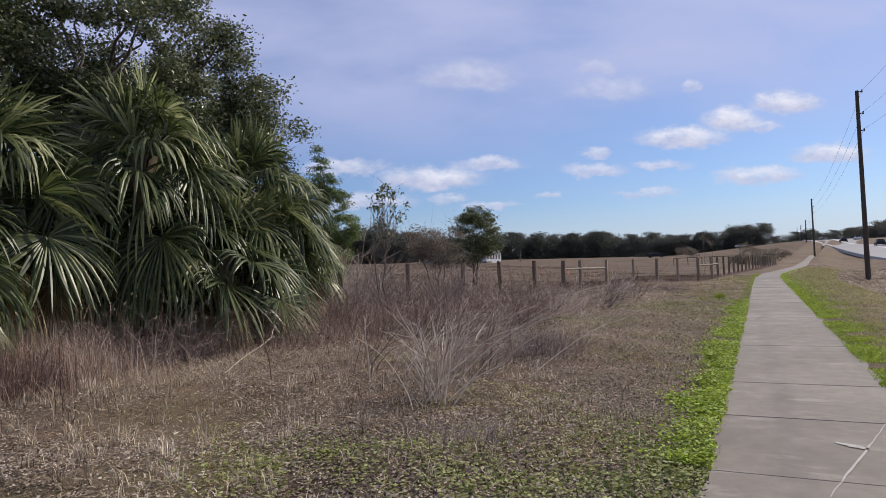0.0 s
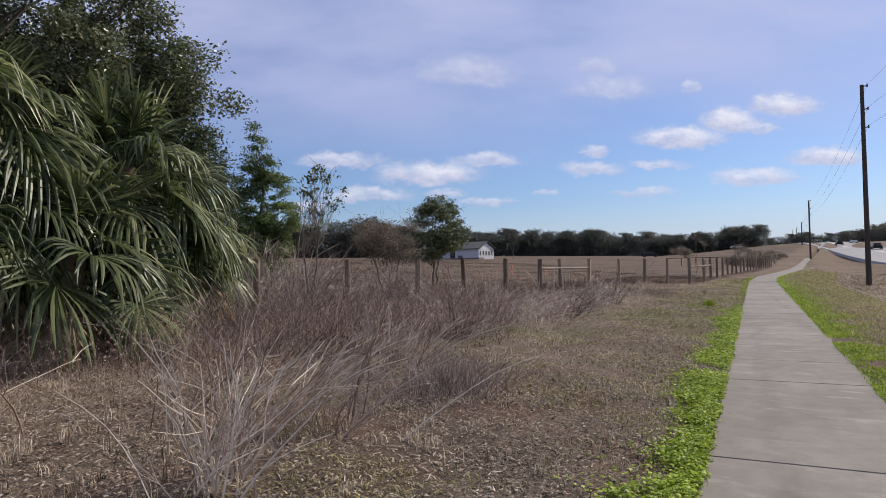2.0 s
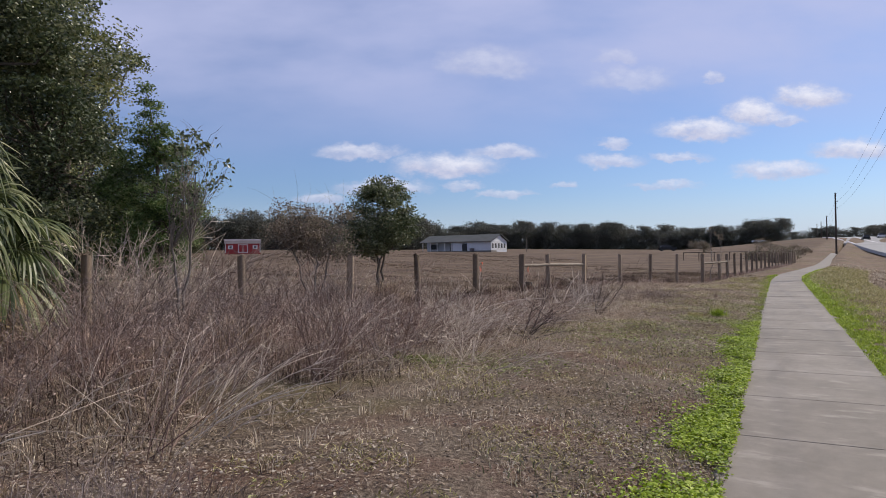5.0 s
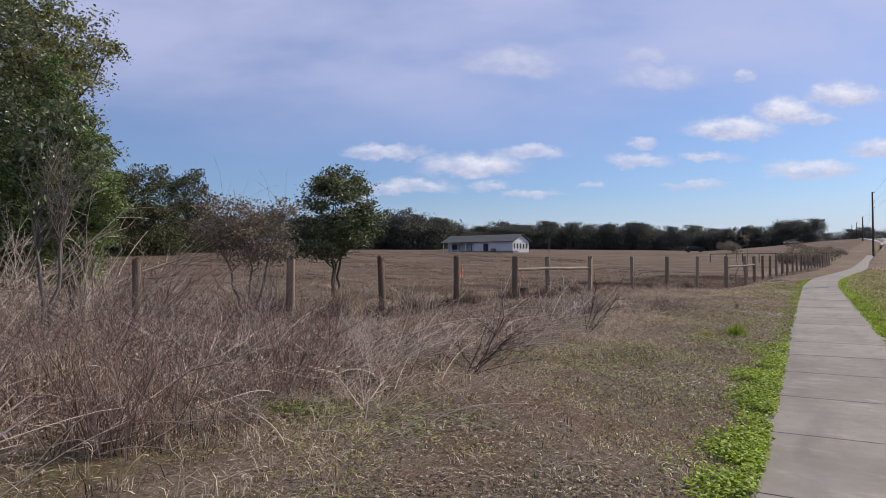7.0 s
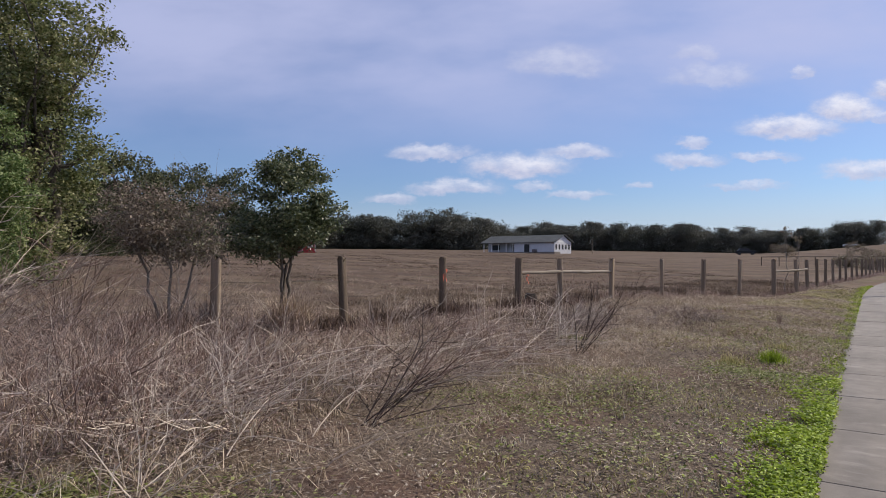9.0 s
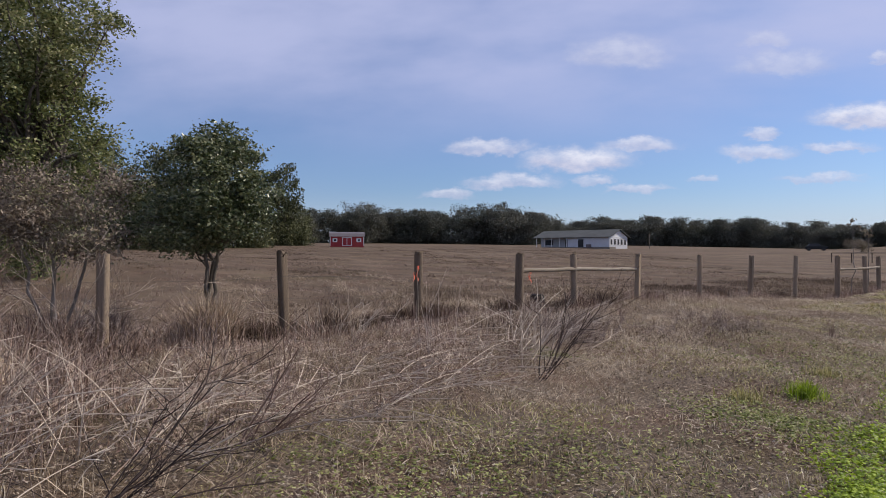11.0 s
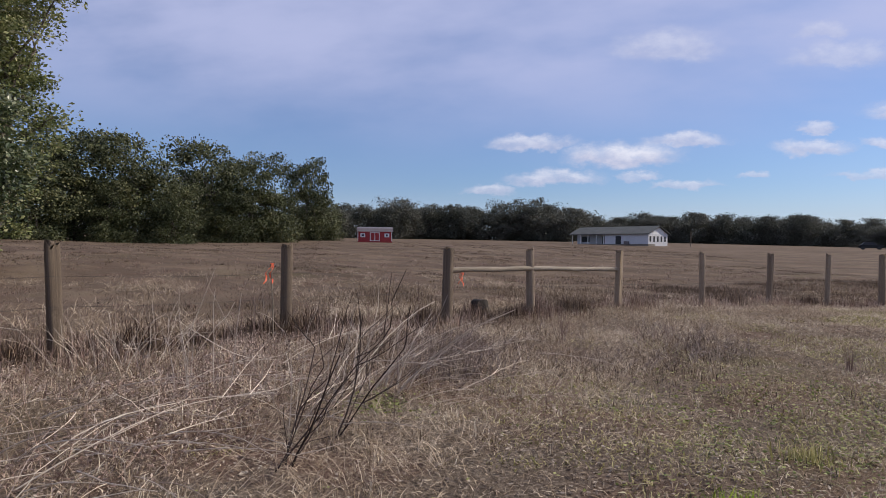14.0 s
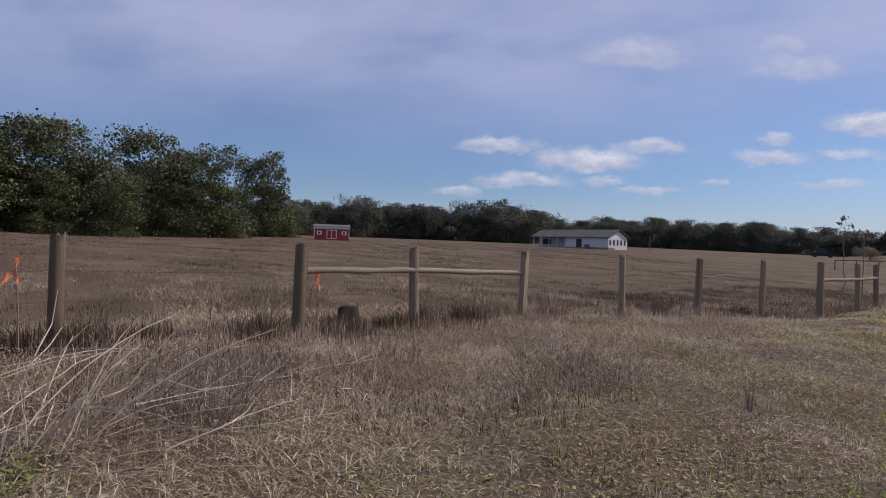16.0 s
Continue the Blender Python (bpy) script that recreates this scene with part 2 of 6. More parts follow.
M_GROUND = ground_surface()
M_CONCRETE = concrete_surface()
M_CHALK = rough_surface("chalk_mark", [(0.3, 0.28, 0.25), (0.5, 0.48, 0.45)], 6.0, 50.0, 0.9, 0.1)
M_ASPHALT = rough_surface("asphalt", [(0.19, 0.185, 0.18), (0.235, 0.23, 0.225), (0.28, 0.275, 0.27)], 0.08, 8.0, 0.75, 0.1)
M_POST = rough_surface("weathered_post_wood", [(0.1, 0.073, 0.052), (0.2, 0.15, 0.108), (0.34, 0.265, 0.195)], 3.0, 22.0, 0.85, 0.5, (6, 6, 0.7), per_object=0.25)
M_RAIL = rough_surface("grey_rail_wood", [(0.16, 0.128, 0.096), (0.256, 0.212, 0.16), (0.352, 0.296, 0.232)], 3.0, 22.0, 0.85, 0.5, (6, 0.7, 6), per_object=0.2)
M_POLE = rough_surface("creosote_pole", [(0.035, 0.026, 0.02), (0.065, 0.05, 0.04), (0.10, 0.08, 0.065)], 2.0, 18.0, 0.85, 0.4, (5, 5, 0.4))
M_WIRE = rough_surface("galvanised_wire", [(0.05, 0.045, 0.04), (0.1, 0.09, 0.08)], 2.0, 30.0, 0.6, 0.1, metal=0.4)
M_RIBBON = rough_surface("orange_flagging_tape", [(0.75, 0.12, 0.05), (0.9, 0.2, 0.1)], 8.0, 40.0, 0.45, 0.1)
M_BARK = rough_surface("bark", [(0.05, 0.04, 0.032), (0.11, 0.09, 0.07), (0.2, 0.17, 0.14)], 3.0, 20.0, 0.9, 0.6, (4, 4, 0.8))
M_BARK_PALE = rough_surface("pale_bark", [(0.108, 0.09, 0.077), (0.198, 0.171, 0.144), (0.324, 0.288, 0.252)], 3.0, 20.0, 0.9, 0.5, (4, 4, 0.8))
M_BOOT = rough_surface("palm_boots", [(0.04, 0.03, 0.02), (0.10, 0.075, 0.05), (0.2, 0.15, 0.10)], 4.0, 22.0, 0.9, 0.6)
# the palest stop paints sunlit highlights onto leaflets picked at random
M_PALM = plant_surface("palm_leaf", [(0.029, 0.042, 0.017), (0.052, 0.073, 0.026), (0.098, 0.124, 0.044), (0.169, 0.195, 0.078), (0.468, 0.468, 0.26)], 0.42, 0.4, spec=0.45)
M_PALM_DRY = plant_surface("dry_palm_leaf", [(0.2, 0.138, 0.075), (0.375, 0.288, 0.163), (0.525, 0.438, 0.25)], 0.2, 0.6)
M_OAK = plant_surface("oak_leaf", [(0.034, 0.048, 0.021), (0.069, 0.092, 0.037), (0.121, 0.144, 0.063), (0.276, 0.282, 0.161)], 0.28, 0.34, 0.25, 0.6, spec=0.5)
M_OAK_DARK = plant_surface("dark_oak_leaf", [(0.029, 0.035, 0.016), (0.056, 0.068, 0.029), (0.104, 0.112, 0.049), (0.182, 0.179, 0.085)], 0.2, 0.5, 0.25, 0.15)
# greyed and paled leaf of the distant trees: air haze put into the colour
M_HAZED_LEAF = plant_surface("hazed_far_leaf", [(0.055, 0.06, 0.048), (0.085, 0.092, 0.07), (0.12, 0.122, 0.096), (0.16, 0.148, 0.12)], 0.2, 0.6, 0.3, 0.04)
M_PRIVET = plant_surface("privet_leaf", [(0.05, 0.085, 0.026), (0.10, 0.155, 0.045), (0.165, 0.225, 0.075), (0.28, 0.32, 0.14)], 0.3, 0.42, 0.2, 0.9)
M_OLIVE = plant_surface("olive_leaf", [(0.079, 0.098, 0.037), (0.159, 0.183, 0.067), (0.256, 0.268, 0.11), (0.403, 0.378, 0.207)], 0.3, 0.5, 0.3, 0.4)
M_BROWN_LEAF = plant_surface("brown_leaf", [(0.12, 0.092, 0.07), (0.22, 0.175, 0.132), (0.32, 0.26, 0.2), (0.18, 0.18, 0.105)], 0.25, 0.7, 0.3, 0.8)
M_LITTER = plant_surface("dry_litter", [(0.06, 0.041, 0.028), (0.18, 0.125, 0.083), (0.34, 0.255, 0.17), (0.52, 0.415, 0.29), (0.78, 0.68, 0.52)], 0.15, 0.7, 0.25, 0.6)
M_BRUSH = plant_surface("dry_brush", [(0.10, 0.064, 0.05), (0.2, 0.13, 0.103), (0.3, 0.208, 0.165), (0.42, 0.315, 0.25), (0.58, 0.47, 0.38)], 0.2, 0.7, 0.3, 0.35)
M_FIELD = plant_surface("field_grass", [(0.045, 0.03, 0.021), (0.088, 0.06, 0.041), (0.145, 0.103, 0.07), (0.26, 0.195, 0.132)], 0.2, 0.7, 0.4, 0.12)
M_CLOVER = plant_surface("clover", [(0.122, 0.171, 0.014), (0.22, 0.305, 0.02), (0.329, 0.433, 0.034), (0.488, 0.573, 0.08)], 0.35, 0.5, 0.15, 1.5)
M_OLIVE_GRASS = plant_surface("olive_grass", [(0.15, 0.135, 0.05), (0.28, 0.255, 0.095), (0.42, 0.375, 0.155), (0.6, 0.53, 0.27)], 0.3, 0.6, 0.2, 0.9)
M_STRAW = plant_surface("matted_straw", [(0.18, 0.125, 0.085), (0.32, 0.24, 0.165), (0.47, 0.37, 0.26), (0.66, 0.55, 0.41)], 0.15, 0.65, 0.25, 0.5)
M_WEED = plant_surface("low_green_weed", [(0.11, 0.13, 0.03), (0.19, 0.21, 0.055), (0.28, 0.295, 0.09), (0.42, 0.41, 0.19)], 0.25, 0.55, 0.15, 1.2)
M_CURL = plant_surface("curled_leaf_litter", [(0.12, 0.088, 0.064), (0.19, 0.145, 0.105), (0.27, 0.212, 0.158), (0.35, 0.285, 0.22), (0.5, 0.43, 0.34)], 0.12, 0.65, 0.2, 0.7)
M_GREYWEED = plant_surface("grey_dead_weed", [(0.106, 0.077, 0.065), (0.2, 0.152, 0.129), (0.325, 0.256, 0.219), (0.5, 0.413, 0.356)], 0.0, 0.75)
M_HERB = plant_surface("grey_green_herb", [(0.055, 0.06, 0.034), (0.12, 0.125, 0.066), (0.21, 0.21, 0.115), (0.38, 0.35, 0.22)], 0.2, 0.6)
M_BANK = plant_surface("dark_bank_grass", [(0.035, 0.023, 0.017), (0.08, 0.053, 0.038), (0.15, 0.10, 0.07), (0.3, 0.22, 0.15)], 0.1, 0.7)
M_CANE = plant_surface("dead_cane", [(0.36, 0.285, 0.22), (0.55, 0.455, 0.36), (0.78, 0.68, 0.55)], 0.0, 0.7)
M_TWIG = plant_surface("dark_twig", [(0.132, 0.084, 0.066), (0.24, 0.162, 0.126), (0.384, 0.276, 0.216)], 0.0, 0.75)
M_DARKTWIG = plant_surface("black_twig", [(0.035, 0.024, 0.02), (0.065, 0.046, 0.038), (0.11, 0.08, 0.065)], 0.0, 0.75)
M_WALL = rough_surface("white_siding", [(0.62, 0.62, 0.62), (0.72, 0.72, 0.72)], 0.8, 14.0, 0.7, 0.1)
# the same white house wall, greyed: the long side's shade is in the colour
M_WALL_SHADED = rough_surface("shaded_white_siding", [(0.48, 0.48, 0.5), (0.58, 0.58, 0.6)], 0.8, 14.0, 0.75, 0.1)
M_SHINGLE = rough_surface("dark_shingle", [(0.04, 0.043, 0.042), (0.075, 0.08, 0.078), (0.11, 0.115, 0.11)], 0.6, 9.0, 0.85, 0.2)
M_RED = rough_surface("red_barn_paint", [(0.26, 0.03, 0.03), (0.36, 0.045, 0.045), (0.42, 0.07, 0.065)], 0.8, 12.0, 0.7, 0.1)
M_WHITE = rough_surface("white_trim_paint", [(0.7, 0.68, 0.66), (0.82, 0.8, 0.78)], 2.0, 20.0, 0.6, 0.05)
M_TIN = rough_surface("dull_metal_roof", [(0.12, 0.10, 0.10), (0.19, 0.165, 0.165)], 0.8, 14.0, 0.5, 0.1, metal=0.3)
M_DARK = rough_surface("dark_opening", [(0.015, 0.015, 0.016), (0.03, 0.03, 0.032)], 2.0, 20.0, 0.4, 0.05)
M_CARPAINT = rough_surface("black_car_paint", [(0.012, 0.012, 0.014), (0.02, 0.02, 0.022)], 1.0, 30.0, 0.25, 0.0)
M_CARWHITE = rough_surface("white_car_paint", [(0.65, 0.65, 0.66), (0.75, 0.75, 0.76)], 1.0, 30.0, 0.3, 0.0)
M_STUMP = rough_surface("burnt_stump", [(0.012, 0.009, 0.007), (0.025, 0.019, 0.015), (0.05, 0.038, 0.03)], 5.0, 28.0, 0.9, 0.6)


# ---- mesh helpers ----
def soup(name, verts, faces, mat, smooth=False):
    """A mesh from arrays of corners and of triangles or quads."""
    verts, faces = np.asarray(verts, dtype=np.float32), np.asarray(faces, dtype=np.int32)
    me = bpy.data.meshes.new(name)
    n, k = faces.shape
    me.vertices.add(len(verts)), me.loops.add(n * k), me.polygons.add(n)
    me.vertices.foreach_set("co", verts.ravel())
    me.loops.foreach_set("vertex_index", faces.ravel())
    me.polygons.foreach_set("loop_start", np.arange(0, n * k, k, dtype=np.int32))
    me.polygons.foreach_set("use_smooth", np.full(n, smooth))
    me.update(calc_edges=True)
    me.materials.append(mat)
    return me


def child(name, me, parent, label="", at=None):
    ob = new(name, me)
    ob.parent = parent
    if at is not None:
        ob.matrix_basis = at
    return tagged(ob, label) if label else ob


def mesh_of(name, bm, mat, smooth=False):
    me = bpy.data.meshes.new(name)
    if smooth:
        for f in bm.faces:
            f.smooth = True
    bm.to_mesh(me)
    bm.free()
    me.materials.append(mat)
    return me


def part(name, bm, mat, parent, label="", smooth=False):
    return child(name, mesh_of(name, bm, mat, smooth), parent, label)


def block(bm, x0, y0, z0, x1, y1, z1, bevel=0.0):
    made = bmesh.ops.create_cube(bm, size=1.0, matrix=Matrix.Translation(((x0 + x1) / 2, (y0 + y1) / 2, (z0 + z1) / 2)) @ Matrix.Diagonal((x1 - x0, y1 - y0, z1 - z0, 1)))
    if bevel:
        edges = {e for v in made["verts"] for e in v.link_edges}
        bmesh.ops.bevel(bm, geom=list(edges), offset=bevel, segments=2, affect="EDGES")
    return bm


def box(*a, **k):
    return block(bmesh.new(), *a, **k)


class Tubes:
    """Tapered tubes along lines, gathered into one mesh."""

    def __init__(self, sides=5):
        self.v, self.f, self.n, self.sides = [], [], 0, sides

    def add(self, pts, radii):
        pts = np.asarray(pts, dtype=float)
        radii = np.asarray(radii, dtype=float)
        k, s = len(pts), self.sides
        t = np.gradient(pts, axis=0)
        t /= np.linalg.norm(t, axis=1, keepdims=True) + 1e-9
        ref = np.array([0.31, 0.17, 0.93]) if abs(t[:, 2].mean()) < 0.8 else np.array([0.9, 0.3, 0.1])
        a = np.cross(t, ref)
        a /= np.linalg.norm(a, axis=1, keepdims=True) + 1e-9
        b = np.cross(t, a)
        ang = np.arange(s) * 2 * np.pi / s
        ring = pts[:, None, :] + radii[:, None, None] * (np.cos(ang)[None, :, None] * a[:, None, :] + np.sin(ang)[None, :, None] * b[:, None, :])
        self.v.append(ring.reshape(-1, 3))
        i = np.arange(k - 1)[:, None] * s + np.arange(s)[None, :] + self.n
        j = np.arange(k - 1)[:, None] * s + (np.arange(s)[None, :] + 1) % s + self.n
        self.f.append(np.stack([i, j, j + s, i + s], axis=-1).reshape(-1, 4))
        self.n += k * s
        return self

    def mesh(self, name, mat, smooth=True):
        return soup(name, np.concatenate(self.v), np.concatenate(self.f), mat, smooth)


def step(a, b, v):
    q = np.clip((np.asarray(v, dtype=float) - a) / (b - a), 0, 1)
    return q * q * (3 - 2 * q)


def blades(name, pts, tall, wide, lean, mat, rng, bend=0.5):
    """Grass blades: five corners, three triangles each."""
    n = len(pts)
    az = rng.uniform(0, 2 * np.pi, n)
    d = np.stack([np.cos(az), np.sin(az), np.zeros(n)], 1)
    tw = az + np.pi / 2 + rng.normal(0, 0.7, n)
    s = np.stack([np.cos(tw), np.sin(tw), rng.normal(0, 0.25, n)], 1) * (wide / 2)[:, None]
    up = np.zeros((n, 3))
    up[:, 2] = 1
    c, q = np.cos(lean)[:, None], np.sin(lean)[:, None]
    mid = pts + (up * c + d * q * bend) * (tall * 0.55)[:, None]
    tip = pts + (up * c * 0.9 + d * q) * tall[:, None]
    v = np.stack([pts - s, pts + s, mid - s * 0.8, mid + s * 0.8, tip], 1).reshape(-1, 3)
    o = (np.arange(n) * 5)[:, None, None]
    f = (np.array([[0, 1, 3], [0, 3, 2], [2, 3, 4]])[None] + o).reshape(-1, 3)
    return soup(name, v, f, mat)


def leaf_cloud(name, centres, size, mat, rng, droop=0.0, slim=0.55, flat=0.0):
    """Leaves as small bent diamonds at the places given, two triangles each."""
    n = len(centres)
    u = rng.normal(0, 1, (n, 3))
    u[:, 2] = u[:, 2] * 0.6 - droop
    u /= np.linalg.norm(u, axis=1, keepdims=True)
    if flat:
        u[:, 2] *= 1 - flat
        w = np.cross(u, rng.normal(0, 1 - flat, (n, 3)) + np.array([0, 0, 1.0]))
    else:
        w = np.cross(u, rng.normal(0, 1, (n, 3)))
    w /= np.linalg.norm(w, axis=1, keepdims=True) + 1e-9
    k = np.cross(u, w)
    L = (size * rng.uniform(0.6, 1.35, n))[:, None]
    v = np.stack([centres - u * L * 0.5, centres + w * L * slim * 0.5 + k * L * 0.08, centres + u * L * 0.5, centres - w * L * slim * 0.5 + k * L * 0.08], 1).reshape(-1, 3)
    o = (np.arange(n) * 4)[:, None, None]
    f = (np.array([[0, 1, 2], [0, 2, 3]])[None] + o).reshape(-1, 3)
    return soup(name, v, f, mat)


# ---- lie of the land ----
def path_left(y):
    return np.interp(y, [-40, 40, 46, 52, 60, 75, 110, 140], [3.87, -4.65, -5.1, -5.25, -5.05, -5.0, -6.0, -6.5])


def path_right(y):
    return np.interp(y, [-40, 40, 46, 52, 60, 75, 110, 140], [5.33, -3.27, -3.7, -3.75, -3.7, -3.75, -5.0, -5.4])


def lumps(x, y, s, seed=0.0):
    """Cheap smooth unevenness between about -1 and 1."""
    return (np.sin(x * s + seed) * np.cos(y * s * 1.13 + 1.7 * seed) + np.sin((x * 0.6 + y) * s * 1.9 + 2.3 + seed) * 0.6 + np.cos((x - 0.7 * y) * s * 3.1 + seed) * 0.35) / 1.6


def land(x, y):
    """Height of the ground."""
    x, y = np.asarray(x, dtype=float), np.asarray(y, dtype=float)
    dl, dr, d = path_left(y) - x, x - path_right(y), -10 - x
    z = 0.10 * step(0.05, 1.8, dl) + 0.08 * step(3, 6, dl)
    z = z + 0.0245 * np.clip(d, 0, 220) * step(-4, 30, d)
    z = z - 0.62 * step(0.8, 4.6, dr) + 0.55 * step(6, 10, dr)
    z = z + 6.0 * step(90, 300, y) * (1 - 0.84 * step(3, 50, d))
    z = z - 0.3 * step(29, 42, y) * step(1, 3.2, dl) * (1 - step(55, 90, y))
    z = z - 0.2 * np.exp(-((x + 10.3) / 0.3) ** 2) * step(13, 16, y) * (1 - step(25, 28, y)) * (0.6 + 0.5 * lumps(x * 0.2, y, 1.9, 1.0))
    on = step(0.02, 0.12, -dl) * step(0.02, 0.12, -dr)
    z = z * (1 - on) - 0.06 * on - 0.012 * (1 - step(0, 0.3, np.maximum(dl, dr)))
    near = (1 - step(40, 80, np.hypot(x + 5, y - 18))) * (1 - on)
    return z + near * (0.035 * lumps(x, y, 1.7) * step(0.1, 1.0, np.maximum(dl, dr)) + 0.05 * lumps(x, y, 0.5, 2.0) * step(2.0, 5, np.maximum(dl, dr)))


def on_land(x, y, up=0.0):
    return np.stack([x, y, land(x, y) + up], 1)


def spread(parts):
    out = []
    for a, b, s in parts:
        out.extend(np.arange(a, b, s).tolist())
    return np.array(out)


def build_ground():
    xs = spread([(-2400, -600, 150), (-600, -200, 25), (-200, -40, 5), (-40, -14, 1.0), (-14, 6, 0.2), (6, 30, 1.0), (30, 200, 10), (200, 2401, 150)])
    ys = spread([(-2400, -300, 150), (-300, -20, 20), (-20, 0, 1.0), (0, 32, 0.2), (32, 60, 0.6), (60, 140, 4), (140, 400, 10), (400, 2401, 150)])
    X, Y = np.meshgrid(xs, ys)
    v = np.stack([X, Y, land(X, Y)], -1).reshape(-1, 3)
    w = len(xs)
    i = (np.arange(len(ys) - 1)[:, None] * w + np.arange(w - 1)[None, :]).ravel()
    f = np.stack([i, i + 1, i + 1 + w, i + w], 1)
    g = new("ground", soup("ground", v, f, M_GROUND, True))
    tagged(g, "dry brown winter grassland with leaf litter and green patches", "ground", kind="structure")


build_ground()


# ---- road ----
def ribbon(name, line, half, lift, mat, parent=None, label=""):
    line = np.array(line, dtype=float)
    t = np.linspace(0, len(line) - 1, 140)
    x, y = np.interp(t, np.arange(len(line)), line[:, 0]), np.interp(t, np.arange(len(line)), line[:, 1])
    gx, gy = np.gradient(x), np.gradient(y)
    l = np.hypot(gx, gy)
    nx, ny = -gy / l, gx / l
    base = land(x, y) + lift
    rows = []
    for s, dz in ((-half - 0.3, -0.5), (-half, 0), (half, 0), (half + 0.3, -0.5)):
        rows.append(np.stack([x + nx * s, y + ny * s, base + dz], 1))
    v = np.stack(rows, 1).reshape(-1, 3)
    i = (np.arange(139)[:, None] * 4 + np.arange(3)[None, :]).ravel()
    ob = new(name, soup(name, v, np.stack([i, i + 1, i + 5, i + 4], 1), mat, False))
    if parent:
        ob.parent = parent
    return tagged(ob, label) if label else ob


ROAD = [(20, -60), (19, 0), (16, 60), (11, 120), (5, 180), (-3, 250), (-13, 330), (-30, 440), (-60, 600)]
road = tagged(ribbon("road", ROAD, 8.0, 0.12, M_ASPHALT), "pale grey asphalt highway climbing a long rise", "road", kind="structure")
ribbon("lane_line", [(a - 0.2, b) for a, b in ROAD], 0.12, 0.145, M_WHITE, road, "white painted lane line")
ribbon("edge_line", [(a - 7.4, b) for a, b in ROAD], 0.12, 0.145, M_WHITE, road, "white painted edge line")


# ---- fence ----
def round_post(h, r, seed):
    rng = np.random.default_rng(seed)
    bm = bmesh.new()
    bmesh.ops.create_cone(bm, cap_ends=True, cap_tris=False, segments=14, radius1=r * 1.04, radius2=r * 0.97, depth=h, matrix=Matrix.Translation((0, 0, h / 2)))
    top = [e for e in bm.edges if all(v.co.z > h - 0.01 for v in e.verts)]
    bmesh.ops.bevel(bm, geom=top, offset=0.012, segments=2, affect="EDGES")
    for v in bm.verts:
        v.co += Vector(rng.normal(0, r * 0.03, 3))
    return mesh_of("post", bm, M_POST, True)


POSTS = [(-9.95, 11.2, 0.075), (-9.95, 13.91, 0.075), (-9.95, 16.69, 0.08), (-9.95, 19.24, 0.085), (-9.95, 21.93, 0.085), (-10.0, 24.88, 0.1), (-10.02, 27.07, 0.085), (-9.65, 29.35, 0.085),
         (-9.12, 31.96, 0.07), (-8.6, 34.33, 0.08), (-8.08, 36.76, 0.07), (-7.46, 39.25, 0.095), (-7.1, 41.6, 0.085), (-7.1, 43.7, 0.085)]
POSTS += [(-7.1 - 0.004 * (y - 44), y, 0.075) for y in np.arange(45.9, 84, 2.2)]
fence = tagged(new("fence"), "weathered round wooden post fence with rail braces and wire", "fence")
post_meshes = [round_post(1.75, 1.0, s) for s in range(4)]
_r = np.random.default_rng(5)
TOPS = []
for i, (x, y, r) in enumerate(POSTS):
    top = float(np.interp(y, [11, 17, 25, 31, 38, 48, 84], [1.5, 1.46, 1.415, 1.36, 1.31, 1.26, 1.2])) + _r.uniform(-0.015, 0.015)
    TOPS.append(top)
    child("post", post_meshes[i % 4], fence, at=pose(x, y, top - 1.75, _r.uniform(-1.6, 1.6), _r.uniform(-1.6, 1.6), _r.uniform(0, 360)) @ Matrix.Diagonal((r * 0.92, r * 0.92, 1, 1)))


def rail(i, j, za, zb):
    a, b = Vector((POSTS[i][0], POSTS[i][1], za)), Vector((POSTS[j][0], POSTS[j][1], zb))
    n = 9
    pts = [a.lerp(b, k / (n - 1)) + Vector((0.0, 0.0, 0.005 * math.sin(k * 1.3 + i))) for k in range(n)]
    t = Tubes(10)
    t.add(np.array(pts), [0.045 + 0.004 * math.sin(k * 2.1) for k in range(n)])
    child("rail", t.mesh("rail", M_RAIL), fence, "grey round brace rail")


rail(5, 6, 1.06, 1.05), rail(6, 7, 1.05, 1.01), rail(11, 12, 0.86, 0.86), rail(12, 13, 0.86, 0.88)
for z in (0.95, 0.62):
    line = []
    for i in range(len(POSTS) - 1):
        a, b = np.array([POSTS[i][0] + 0.08, POSTS[i][1], TOPS[i] - 1.3 + z]), np.array([POSTS[i + 1][0] + 0.08, POSTS[i + 1][1], TOPS[i + 1] - 1.3 + z])
        for s in (0, 0.25, 0.5, 0.75):
            line.append(a * (1 - s) + b * s - np.array([0, 0, 0.12]) * s * (1 - s))
    child("wire", Tubes(4).add(np.array(line), np.full(len(line), 0.0018)).mesh("wire", M_WIRE), fence, "thin sagging fence wire")


def tape(x, y, z, n, seed):
    rng = np.random.default_rng(seed)
    t = tagged(new("flagging_tape"), "bright orange flagging tape tied to the fence", "tape", group="tapes on the fence")
    for k in range(n):
        L, s = rng.uniform(0.12, 0.26), rng.uniform(-0.5, 0.5)
        q = np.linspace(0, 1, 7)
        c = np.stack([x + 0.05 + 0.02 * np.sin(q * 7 + k), y + s * L * q + 0.02 * np.sin(q * 9 + k), z - L * q], 1)
        w = np.stack([0.004 * np.cos(q * 5 + k), 0.012 * np.cos(q * 4), np.zeros(7)], 1)
        v = np.concatenate([c - w, c + w])
        f = [[i, i + 1, i + 8, i + 7] for i in range(6)]
        child("strip", soup("strip", v, f, M_RIBBON, True), t)


